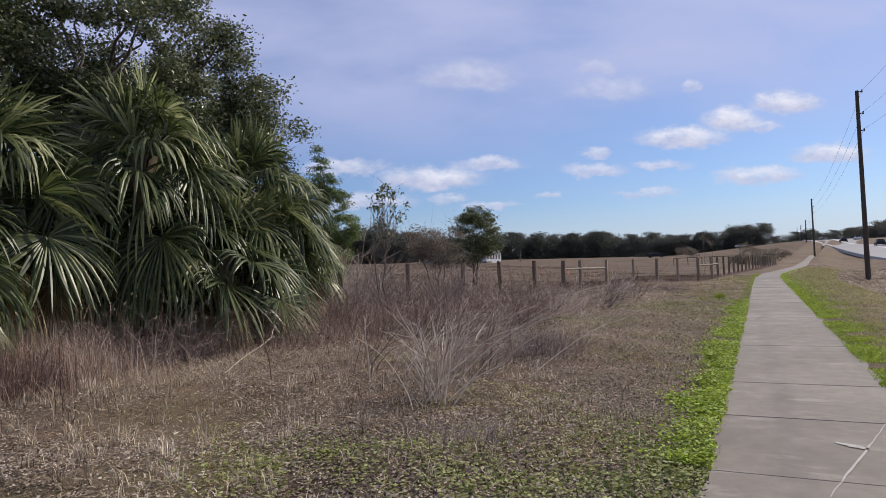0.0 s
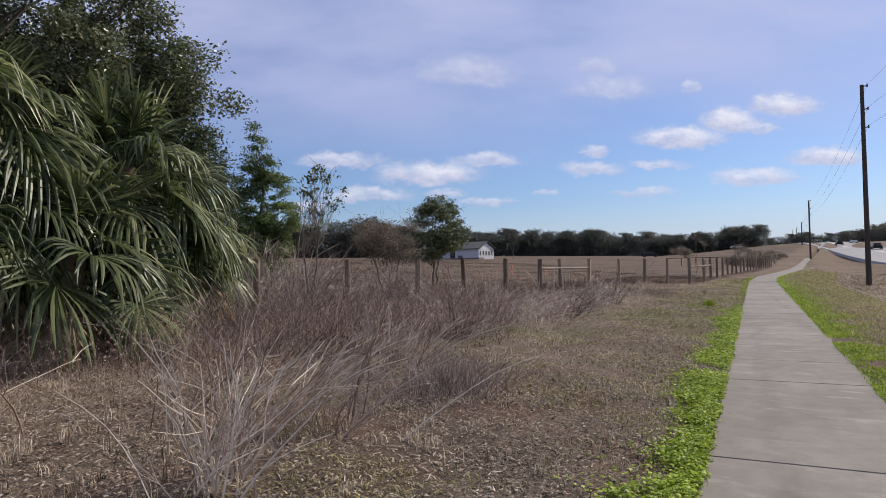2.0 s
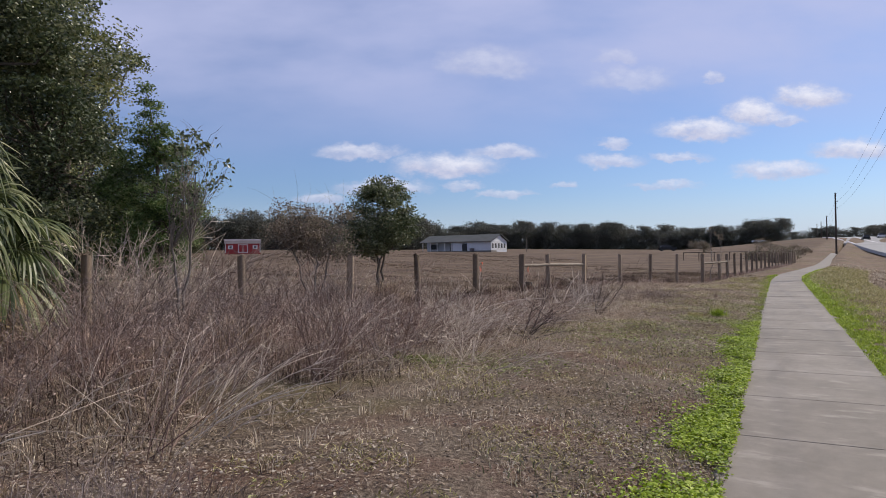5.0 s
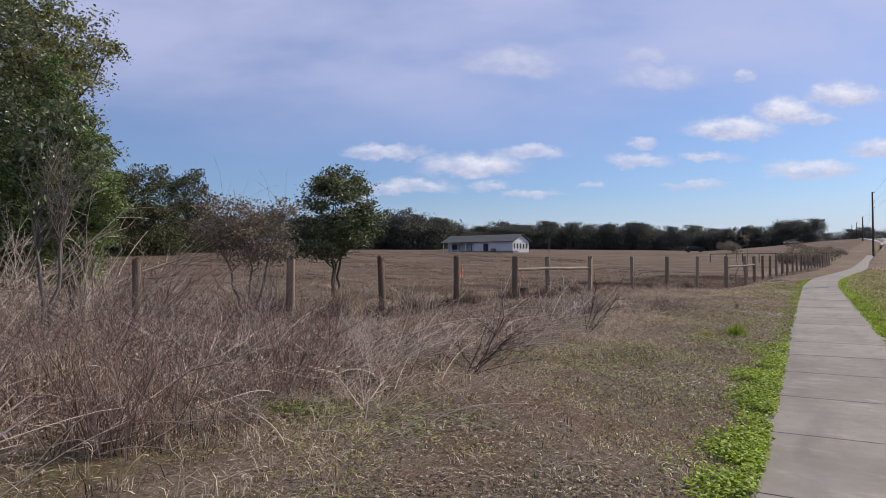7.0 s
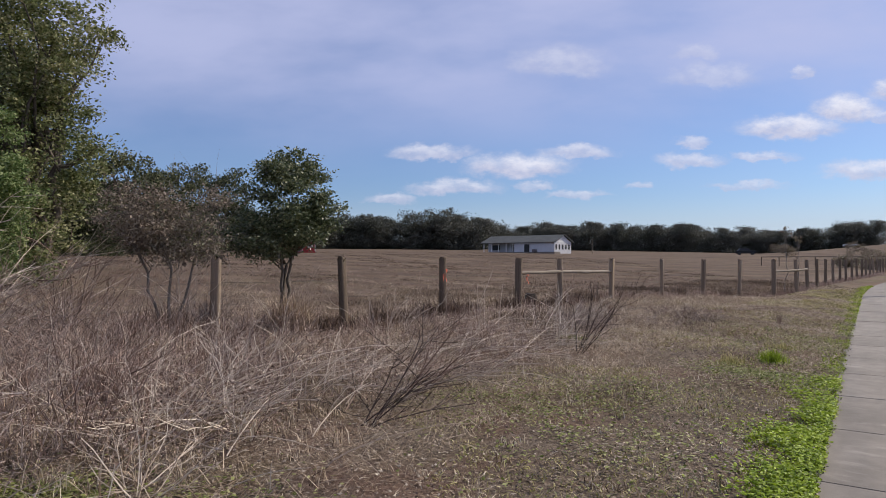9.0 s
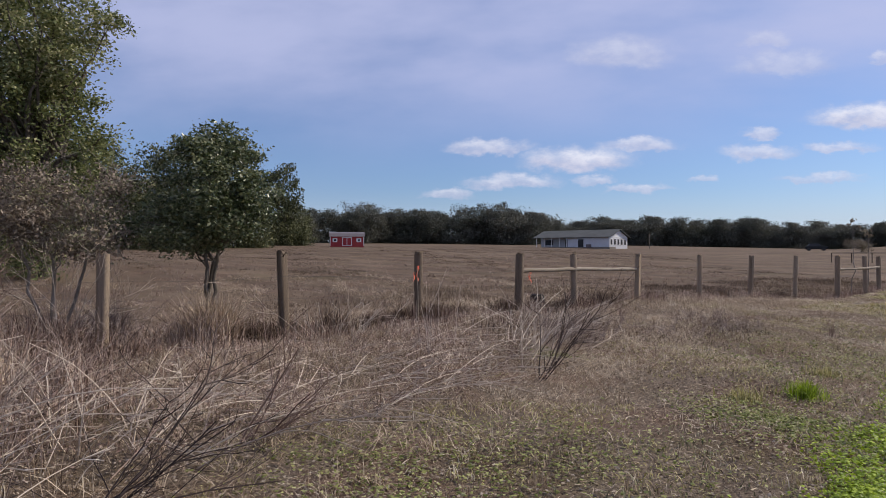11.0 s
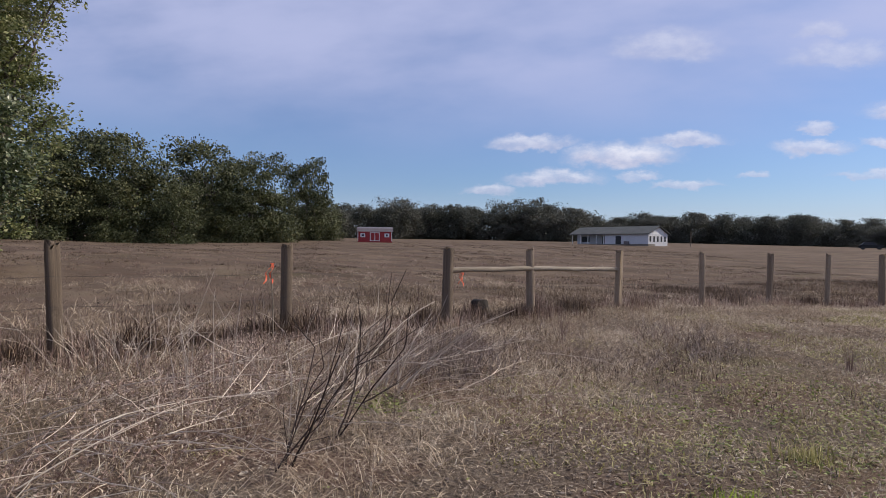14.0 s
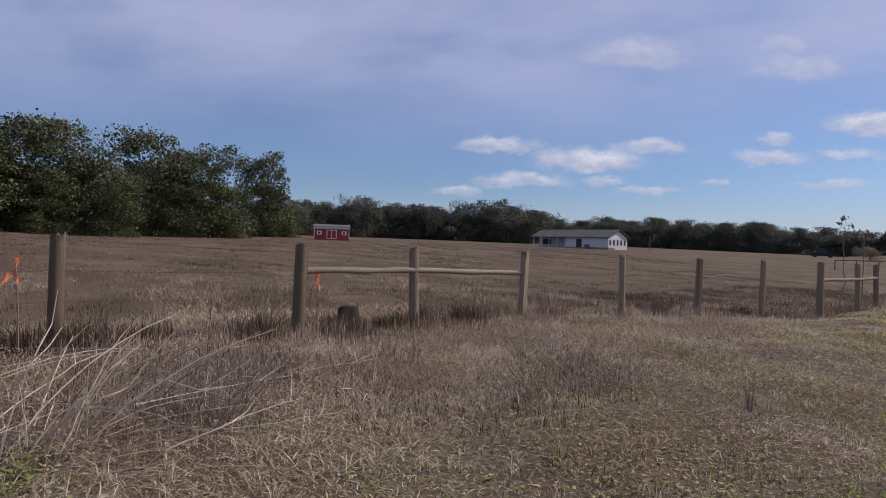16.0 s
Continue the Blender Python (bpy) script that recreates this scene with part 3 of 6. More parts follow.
tape(-9.9, 25.1, 1.02, 4, 3)
STAKE = (-9.5, 21.53)
_t = Tubes(6)
_z = 0.1
_t.add([[STAKE[0], STAKE[1], _z], [STAKE[0] + 0.005, STAKE[1] - 0.015, 0.7], [STAKE[0] + 0.02, STAKE[1] - 0.05, 1.22]], [0.009, 0.008, 0.007])
tagged(new("survey_stake", _t.mesh("survey_stake", M_RAIL)), "thin pale survey stake beside a fence post", "stake")
tape(STAKE[0] - 0.02, STAKE[1] - 0.05, 1.22, 2, 4)

# a dark board fence across the field
def board_fence(x0, y0, x1, y1, n):
    f = tagged(new("board_fence"), "dark low board fence crossing the field", "fence")
    for i in range(n):
        q = i / (n - 1)
        x, y = x0 + (x1 - x0) * q, y0 + (y1 - y0) * q
        z = float(land(x, y))
        part("post", box(x - 0.045, y - 0.045, z - 0.2, x + 0.045, y + 0.045, 1.33, bevel=0.01), M_POLE, f)
    t = Tubes(4)
    q = np.linspace(0, 1, 12)[:, None]
    t.add(np.array([[x0, y0, 1.36]]) * (1 - q) + np.array([[x1, y1, 1.36]]) * q, np.full(12, 0.045))
    child("board", t.mesh("board", M_POLE, False), f)


board_fence(-21.5, 96, -9.0, 101, 8)


# ---- utility poles ----
def utility_pole(x, y, top, r, label):
    z = float(land(x, y))
    p = tagged(new("utility_pole"), label, "utility pole", group="roadside poles")
    q = np.linspace(0, 1, 9)
    t = Tubes(14)
    t.add(np.stack([x + 0.0 * q, y + 0 * q, z - 0.3 + (top - z + 0.3) * q], 1), r * (1 - 0.35 * q))
    t.add([[x, y, top - 0.001], [x, y, top + 0.01]], [r * 0.65, 0.001])
    child("pole", t.mesh("pole", M_POLE), p)
    for dz in (0.1, 1.5, 2.6):
        t = Tubes(6)
        t.add([[x, y, top - dz], [x + 0.28, y, top - dz + 0.03]], [0.035, 0.03])
        t.add([[x + 0.28, y, top - dz - 0.05], [x + 0.28, y, top - dz + 0.14]], [0.045, 0.035])
        child("insulator", t.mesh("insulator", M_WIRE), p, "grey line insulator on a short bracket")
    return (x + 0.28, y, top)


HEADS = [utility_pole(8.0, -8, 11.4, 0.2, "tall dark wooden utility pole"),
         utility_pole(0.92, 49.0, 11.6, 0.16, "tall dark wooden utility pole on the verge"),
         utility_pole(-5.4, 135, 11.2, 0.17, "dark wooden utility pole beside the bend"),
         utility_pole(-11.2, 230, 11.6, 0.19, "distant dark wooden utility pole"),
         utility_pole(-18.0, 330, 13.8, 0.2, "far dark wooden utility pole"),
         utility_pole(-26.0, 440, 16.7, 0.2, "far dark wooden utility pole")]
for dz in (0.0, 1.4, 2.5):
    t = Tubes(4)
    for a, b in zip(HEADS[:-1], HEADS[1:]):
        q = np.linspace(0, 1, 16)[:, None]
        t.add(np.array([a]) * (1 - q) + np.array([b]) * q - np.array([[0, 0, 1.0]]) * (4 * q * (1 - q)) - np.array([[0, 0, dz]]), np.full(16, 0.007))
    tagged(new("power_line", t.mesh("power_line", M_WIRE)), "thin dark power line strung between wooden poles", "power line", group="power lines")


# ---- trees ----
def limb(t, a, b, r0, r1, rng, wob=0.08, n=6):
    a, b = np.asarray(a, float), np.asarray(b, float)
    q = np.linspace(0, 1, n)[:, None]
    L = np.linalg.norm(b - a)
    mid = np.array([0, 0, 0.12 * L])
    p = a * (1 - q) + b * q + mid * (4 * q * (1 - q)) * rng.uniform(-0.4, 1.0)
    p[1:-1] += rng.normal(0, wob * L * 0.35, (n - 2, 3))
    t.add(p, np.linspace(r0, r1, n))
    return p


def crown_points(rng, blobs, clumps, leaves, spread_of):
    """Clump centres near the skin of the ellipsoids, then leaves round them."""
    vol = np.array([b[3] * b[4] * b[5] for b in blobs])
    pick = rng.choice(len(blobs), clumps, p=vol / vol.sum())
    B = np.array(blobs)[pick]
    d = rng.normal(0, 1, (clumps, 3))
    d /= np.linalg.norm(d, axis=1, keepdims=True)
    rad = rng.uniform(0.25, 1.0, clumps) ** 0.45
    c = B[:, :3] + d * B[:, 3:6] * rad[:, None]
    which = rng.integers(0, clumps, leaves)
    size = spread_of * rng.uniform(0.6, 1.5, clumps)
    off = rng.normal(0, 0.75, (leaves, 3)).clip(-1.25, 1.25) * size[which][:, None] * np.array([1, 1, 0.6])
    return c, c[which] + off


def tree(name, label, base, fork, blobs, clumps, leaves, spread_of, leaf, mat, seed, bark=None, trunk=0.12, limbs=40, category="tree", droop=0.1, twigs=0):
    """A tapered trunk with limbs, and a crown of leaves in clumps; the blobs are centre and radii."""
    rng = np.random.default_rng(seed)
    bark = bark or M_BARK
    top = tagged(new(name), label, category)
    t = Tubes(7)
    x, y = base
    z = float(land(x, y)) - 0.1
    forks = []
    for fx, fy, fz in fork:
        p = limb(t, (x + rng.normal(0, trunk * 0.4), y + rng.normal(0, trunk * 0.4), z), (fx, fy, fz), trunk, trunk * 0.55, rng, 0.05, 8)
        forks += [p[-1], p[-3]]
    c, pts = crown_points(rng, blobs, clumps, leaves, spread_of)
    F = np.array(forks)
    for k in rng.choice(clumps, min(limbs, clumps), replace=False):
        i = int(np.argmin(np.linalg.norm(F - c[k], axis=1) + rng.uniform(0, 0.5, len(F))))
        b = Tubes(6)
        p = limb(b, F[i], c[k], trunk * 0.32, trunk * 0.06, rng, 0.12, 6)
        for _ in range(twigs):
            s = p[rng.integers(2, 6)]
            limb(b, s, s + rng.normal(0, 1, 3) * spread_of * 2.2, trunk * 0.1, trunk * 0.03, rng, 0.1, 4)
        child("limb", b.mesh("limb", bark), top)
    child("trunk", t.mesh("trunk", bark), top)
    pts = pts[pts[:, 2] > land(pts[:, 0], pts[:, 1]) + 0.03]
    child("crown", leaf_cloud("crown", pts, leaf, mat, rng, droop), top)
    return top


# big live oak behind the palms
tree("live_oak", "large live oak with dense dark green foliage", (-15.5, 8.5), [(-15.2, 9.6, 4.0), (-14.4, 4.5, 5.4), (-15.8, 6.5, 4.2), (-16.5, 8.5, 5)],
     [(-15.3, 8.8, 7.2, 2.6, 3.0, 2.9), (-14.5, 11.3, 6.6, 1.5, 1.6, 1.8), (-15.3, 4.2, 7.2, 3, 3.2, 2.6), (-16, 0.6, 7.5, 3, 3.4, 3.0), (-15.0, 9.5, 4.6, 1.6, 2.6, 1.6), (-14.2, 12.6, 6.0, 1.0, 1.2, 1.2), (-15.5, 6.5, 5.0, 1.8, 2.6, 1.6), (-13.9, 13.1, 6.2, 0.9, 0.9, 1.3)], 460, 250000, 0.36, 0.095, M_OAK, 11, trunk=0.24, limbs=90)
tree("live_oak", "smaller live oak with ragged green crown", (-15.2, 13.2), [(-14.8, 13.0, 3.2), (-15.4, 13.5, 3.0)],
     [(-14.5, 12.4, 4.3, 1.2, 1.4, 2.2), (-15.7, 13.6, 3.6, 1.4, 1.4, 2.2), (-14.6, 12.4, 1.6, 1.4, 1.6, 1.3), (-14.0, 13.5, 2.6, 0.8, 0.8, 1.3)], 210, 44000, 0.25, 0.08, M_OAK, 12, trunk=0.16, limbs=60)
tree("privet_tree", "slender privet with light green leaves behind the fence", (-13.3, 14.5), [(-13.3, 14.4, 3.6), (-13.5, 14.5, 2.6), (-13.0, 14.6, 2.4)],
     [(-13.4, 14.3, 4.55, 0.16, 0.16, 0.6), (-13.35, 14.35, 4.2, 0.34, 0.34, 0.6), (-13.3, 14.4, 3.9, 0.5, 0.45, 0.5), (-13.6, 14.2, 3.6, 0.55, 0.5, 0.45), (-13.05, 14.7, 3.4, 0.5, 0.5, 0.45), (-13.7, 14.1, 2.9, 0.75, 0.65, 0.5), (-13.0, 14.7, 2.6, 0.65, 0.6, 0.5), (-13.4, 14.4, 1.8, 0.95, 0.9, 0.9)], 260, 46000, 0.13, 0.055, M_PRIVET, 13, trunk=0.06, limbs=80)
tree("oak_tree", "tall olive green oak leafy down to the ground", (-28.8, 20.6), [(-28.6, 21.0, 5.0), (-29.0, 19.9, 5.0), (-29.7, 20.7, 5)],
     [(-28.6, 20.6, 10.2, 2.0, 2.2, 2.8), (-28.8, 20.4, 5.6, 2.1, 2.3, 3.2), (-31.8, 19, 8.5, 3.4, 3.4, 4.5), (-28.0, 19.6, 2.4, 1.8, 2.0, 2.3)], 460, 75000, 0.42, 0.15, M_OLIVE, 14, trunk=0.25, limbs=90)
tree("small_oak", "small rounded evergreen tree with dark glossy leaves at the fence", (-10.45, 18.25), [(-10.4, 18.2, 1.6), (-10.5, 18.35, 1.7), (-10.3, 18.35, 1.5)],
     [(-10.3, 18.25, 2.35, 0.8, 0.8, 0.85), (-10.32, 18.2, 2.85, 0.42, 0.42, 0.55), (-10.0, 18.5, 2.2, 0.5, 0.5, 0.5), (-10.5, 18.05, 1.85, 0.85, 0.85, 0.4)], 150, 24000, 0.14, 0.058, M_OAK, 15, trunk=0.04, limbs=60)
tree("brown_shrub_tree", "half-bare shrubby tree with brown leaves and vines", (-10.65, 16.35), [(-10.5, 16.7, 1.5), (-10.9, 16.0, 1.6), (-10.5, 16.3, 1.4)],
     [(-10.35, 16.75, 2.2, 0.5, 0.5, 0.45), (-10.8, 16.0, 2.15, 0.62, 0.6, 0.5), (-10.5, 16.5, 1.75, 0.7, 0.7, 0.35)], 90, 8500, 0.17, 0.05, M_BROWN_LEAF, 16, M_BARK_PALE, trunk=0.028, limbs=80, twigs=5, droop=0.5)
tree("bare_sapling", "thin bare sapling with a few hanging leaves", (-9.98, 12.76), [(-9.9, 12.86, 1.7), (-10.1, 12.66, 1.6)],
     [(-9.8, 12.9, 2.95, 0.5, 0.55, 0.55), (-9.9, 12.8, 2.3, 0.4, 0.4, 0.4)], 46, 520, 0.1, 0.085, M_OAK, 17, M_BARK_PALE, trunk=0.03, limbs=46, droop=0.8, twigs=3)


# ---- distant woods ----
def wood_template(name, h, w, seed, mat, leaves=3600, leaf=0.62, clumps=130):
    rng = np.random.default_rng(seed)
    top = tagged(new(name), "broad oak in the wood beyond the field", "tree", group="trees of the far wood")
    t = Tubes(5)
    blobs = [(0, 0, h * 0.66, w * 0.36, w * 0.36, h * 0.24), (0, 0, h * 0.36, w * 0.45, w * 0.45, h * 0.2)]
    blobs += [(rng.uniform(-.34, .34) * w, rng.uniform(-.34, .34) * w, h * rng.uniform(0.45, 0.84), w * rng.uniform(0.15, 0.24), w * rng.uniform(0.15, 0.24), h * rng.uniform(0.1, 0.15)) for _ in range(12)]
    blobs += [(rng.uniform(-.3, .3) * w, rng.uniform(-.3, .3) * w, h * 0.12, w * 0.34, w * 0.34, h * 0.16) for _ in range(3)]
    c, pts = crown_points(rng, blobs, clumps, leaves, w * 0.085)
    p = limb(t, (0, 0, -0.5), (w * 0.05, 0, h * 0.45), h * 0.02, h * 0.012, rng, 0.05)
    for k in range(16):
        limb(t, p[-1], c[k], h * 0.008, h * 0.002, rng, 0.1, 5)
    child("trunk", t.mesh("trunk", M_BARK), top)
    pts = pts[pts[:, 2] > 0.05]
    child("crown", leaf_cloud("crown", pts, leaf, mat, rng, 0.0, 0.8), top)
    return top


_r = np.random.default_rng(77)
HEIGHTS = (15, 13, 16, 12, 15, 14)
KINDS = [wood_template("wood_tree", 15, 13, 31, M_HAZED_LEAF, 9000, 0.42, 170), wood_template("wood_tree", 13, 14, 32, M_HAZED_LEAF, 9000, 0.42, 170), wood_template("wood_tree", 16, 12, 33, M_OAK_DARK), wood_template("wood_tree", 12, 13, 34, M_HAZED_LEAF, 9000, 0.42, 170),
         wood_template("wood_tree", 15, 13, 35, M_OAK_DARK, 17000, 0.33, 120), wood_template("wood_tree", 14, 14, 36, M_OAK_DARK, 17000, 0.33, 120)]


def stand(k, x, y, h, squash=1.0):
    s = h / HEIGHTS[k]
    z = float(land(x, y)) - 0.2
    o = copy_thing(KINDS[k], pose(x, y, z, 0, 0, _r.uniform(0, 360)))
    o.scale = (s * squash, s * squash, s)


def wood_line(pts, gap, hs, kinds, jitter=2.0, vary=0.14):
    pts = np.array(pts, dtype=float)
    seg = np.linalg.norm(np.diff(pts, axis=0), axis=1)
    total = np.concatenate([[0], np.cumsum(seg)])
    for s in np.arange(0, total[-1], gap):
        x, y = np.interp(s, total, pts[:, 0]), np.interp(s, total, pts[:, 1])
        stand(int(_r.choice(kinds)), x + _r.normal(0, jitter), y + _r.normal(0, jitter), float(np.interp(s / total[-1], np.linspace(0, 1, len(hs)), hs)) * _r.uniform(1 - vary, 1 + vary), _r.uniform(0.95, 1.25))


def polar(az, dist):
    """A place by its bearing to the left of +y, seen from the end of the walk."""
    return (-2.3 - dist * math.sin(radians(az)), 20.1 + dist * math.cos(radians(az)))


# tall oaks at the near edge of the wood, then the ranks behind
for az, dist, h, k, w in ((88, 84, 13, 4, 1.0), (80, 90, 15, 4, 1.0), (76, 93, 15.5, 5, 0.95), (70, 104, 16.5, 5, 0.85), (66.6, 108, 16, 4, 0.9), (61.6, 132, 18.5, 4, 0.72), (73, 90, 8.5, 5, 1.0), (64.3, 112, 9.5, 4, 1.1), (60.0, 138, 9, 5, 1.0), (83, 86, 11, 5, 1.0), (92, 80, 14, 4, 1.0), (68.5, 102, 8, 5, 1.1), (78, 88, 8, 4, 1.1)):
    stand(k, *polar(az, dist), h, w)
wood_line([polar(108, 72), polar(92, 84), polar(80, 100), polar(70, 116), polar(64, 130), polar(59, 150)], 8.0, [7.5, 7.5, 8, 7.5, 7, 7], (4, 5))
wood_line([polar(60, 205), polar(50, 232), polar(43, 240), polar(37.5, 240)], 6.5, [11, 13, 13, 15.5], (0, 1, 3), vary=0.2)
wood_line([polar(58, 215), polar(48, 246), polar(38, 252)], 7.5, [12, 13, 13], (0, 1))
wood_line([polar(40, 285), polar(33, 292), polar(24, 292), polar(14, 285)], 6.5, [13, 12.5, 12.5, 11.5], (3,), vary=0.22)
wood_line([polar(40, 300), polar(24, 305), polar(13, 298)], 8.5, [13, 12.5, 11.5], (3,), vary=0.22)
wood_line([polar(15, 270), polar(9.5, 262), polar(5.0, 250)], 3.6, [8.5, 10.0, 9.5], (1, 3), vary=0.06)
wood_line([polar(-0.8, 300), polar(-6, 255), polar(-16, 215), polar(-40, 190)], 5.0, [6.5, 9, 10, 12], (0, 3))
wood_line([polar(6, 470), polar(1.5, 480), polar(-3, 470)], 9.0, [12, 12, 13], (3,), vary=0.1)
for i, o in enumerate(KINDS):
    x, y = -128 - 12 * i, 62 - 16 * i
    o.matrix_basis = pose(x, y, float(land(x, y)) - 0.2)


# ---- brush along the far fence ----
for k, (x, y, w, h) in enumerate(((-9.5, 86, 2.2, 1.5), (-12.5, 93, 2.0, 1.2), (-10.5, 104, 2.6, 2.0), (-14, 118, 3.0, 2.2), (-11, 128, 2.4, 1.8), (-30, 150, 2.0, 2.4), (-22, 175, 2.6, 2.4), (-44, 205, 2.4, 2.6))):
    z = float(land(x, y))
    tree("scrub_bush", "brown leafless scrub bush at the field edge", (x, y), [(x, y, z + h * 0.4), (x + 0.3, y, z + h * 0.3)],
         [(x, y, z + h * 0.5, w * 0.6, w * 0.6, h * 0.5), (x + w * 0.5, y, z + h * 0.35, w * 0.5, w * 0.5, h * 0.36)], 60, 2600, 0.3, 0.16, M_BROWN_LEAF, 200 + k, trunk=0.05, limbs=14, category="bush")


# ---- palms ----
def frond(origin, az, el, stalk, reach, rng, dry=False):
    """One fan leaf: stalk and drooping leaflets."""
    o = np.array(origin, float)
    d = np.array([math.cos(az) * math.cos(el), math.sin(az) * math.cos(el), math.sin(el)])
    q = np.linspace(0, 1, 6)[:, None]
    sag = 0.22 * stalk
    line = o + d * stalk * q - np.array([0, 0, sag]) * q ** 2
    hub = line[-1]
    d = line[-1] - line[-2]
    d /= np.linalg.norm(d)
    d = d * 0.75 + np.array([0, 0, -rng.uniform(0.05, 0.5) if d[2] < 0.7 else -0.02]) + rng.normal(0, 0.12, 3)
    d /= np.linalg.norm(d)
    side = np.cross(d, [0, 0, 1.0])
    side /= np.linalg.norm(side) + 1e-9
    roll = rng.normal(0, 0.7)
    nrm = np.cross(side, d)
    side = side * math.cos(roll) + nrm * math.sin(roll)
    nrm = np.cross(side, d)
    # leaflets joined into one pleated fan near the hub, then split and hanging
    n, span = 36, 2.05
    ang = np.linspace(-span, span, n)
    V, F = [], []
    s = np.array([0.02, 0.25, 0.46, 0.64, 0.8, 0.92, 1.0])
    S = len(s) - 1
    young = d[2] > 0.35
    stiff = rng.uniform(0.3, 0.5)
    hang = rng.uniform(0.03, 0.12) if young else rng.uniform(0.08, 0.42)
    for k, a in enumerate(ang):
        u = d * math.cos(a) + side * math.sin(a) + nrm * (0.1 + 0.2 * abs(math.sin(a)) + rng.normal(0, 0.06))
        u /= np.linalg.norm(u)
        L = reach * (1.0 - 0.28 * (abs(a) / span) ** 2) * rng.uniform(0.92, 1.06)
        arch = (0.1 if young else 0.22) * L * s ** 2
        fall = (hang + rng.uniform(-0.1, 0.22) + (0.2 if dry else 0.0)) * L * np.clip((s - stiff) / (1 - stiff), 0, 1) ** 1.9
        fall = np.maximum(fall, 0)
        out = L * s - 0.45 * fall
        sway = np.cross(u, nrm) * rng.normal(0, 0.09) * L
        c = hub[None] + u[None] * out[:, None] - np.array([[0, 0, 1.0]]) * (arch + fall)[:, None] + sway[None] * (s ** 3)[:, None]
        w = np.cross(u, nrm)
        w /= np.linalg.norm(w) + 1e-9
        wid = np.minimum(2 * span / n * 0.5 * L * s, 0.024) * np.array([1, 1, 1, 1, 0.85, 0.55, 0.08])
        ridge = c + nrm[None] * (wid * 0.55)[:, None]
        i0 = k * 3 * (S + 1)
        V.append(np.stack([c - w[None] * wid[:, None], ridge, c + w[None] * wid[:, None]], 1).reshape(-1, 3))
        for j in range(S):
            a0 = i0 + j * 3
            F += [[a0, a0 + 1, a0 + 4, a0 + 3], [a0 + 1, a0 + 2, a0 + 5, a0 + 4]]
    t = Tubes(5)
    t.add(line, np.linspace(0.02, 0.011, 6))
    tv, tf = np.concatenate(t.v), np.concatenate(t.f)
    V = np.concatenate(V)
    return np.concatenate([V, tv]), np.concatenate([np.array(F), tf + len(V)])


def palm(x, y, trunk_h, fronds, reach, seed, label):
    rng = np.random.default_rng(seed)
    z = float(land(x, y))
    p = tagged(new("cabbage_palm"), label, "palm", group="palms on the verge")
    t = Tubes(12)
    q = np.linspace(0, 1, 14)
    t.add(np.stack([x + 0.04 * np.sin(q * 4), y + 0.03 * np.cos(q * 5), z - 0.1 + (trunk_h + 0.3) * q], 1), 0.2 + 0.03 * np.sin(q * 40))
    child("trunk", t.mesh("trunk", M_BOOT), p, "rough trunk with old leaf bases")
    for i in range(fronds):
        u = i / (fronds - 1)
        el = math.radians(84 - 128 * u ** 0.85) + rng.normal(0, 0.09)
        az = i * 2.39996 + rng.normal(0, 0.2)
        dry = u > (0.84 if trunk_h > 2 else 0.7)
        v, f = frond((x, y, z + trunk_h * (1.06 - 0.4 * u)), az, el, rng.uniform(0.75, 1.15) * reach * (0.9 if u < 0.9 else 0.6), reach * rng.uniform(0.85, 1.1), rng, dry)
        child("frond", soup("frond", v, f, M_PALM_DRY if dry else M_PALM), p, "dry tan hanging frond" if dry else "")


palm(-9.9, 8.5, 2.6, 46, 1.1, 41, "bushy green cabbage palm with drooping fan fronds")
palm(-9.8, 6.3, 3.0, 48, 1.1, 42, "tall bushy cabbage palm with drooping green fronds")
palm(-10.1, 4.0, 2.6, 44, 1.1, 43, "bushy green cabbage palm beside the thicket")
palm(-9.0, 2.6, 1.5, 36, 0.95, 44, "low young cabbage palm with yellow-green fronds")
palm(-9.0, 7.2, 1.3, 34, 1.0, 46, "low cabbage palm in front of the taller ones")
palm(-10.25, 9.7, 1.5, 34, 0.85, 45, "low cabbage palm with some dry fronds")


# thin saplings by the second brace
for k, (x, y, h) in enumerate(((-7.55, 41.6, 2.5), (-7.2, 42.3, 2.2))):
    tree("bare_sapling", "tall thin sapling with a few leaves at its tip", (x, y), [(x + 0.03, y, h - 0.45)],
         [(x + 0.03, y + 0.05, h, 0.2, 0.2, 0.2)], 7, 34, 0.06, 0.12, M_BROWN_LEAF, 18 + k, M_BARK_PALE, trunk=0.02, limbs=7, droop=0.8, twigs=1)


# ---- buildings across the field ----
def put_at(ob, m):
    ob.matrix_basis = m
    return ob


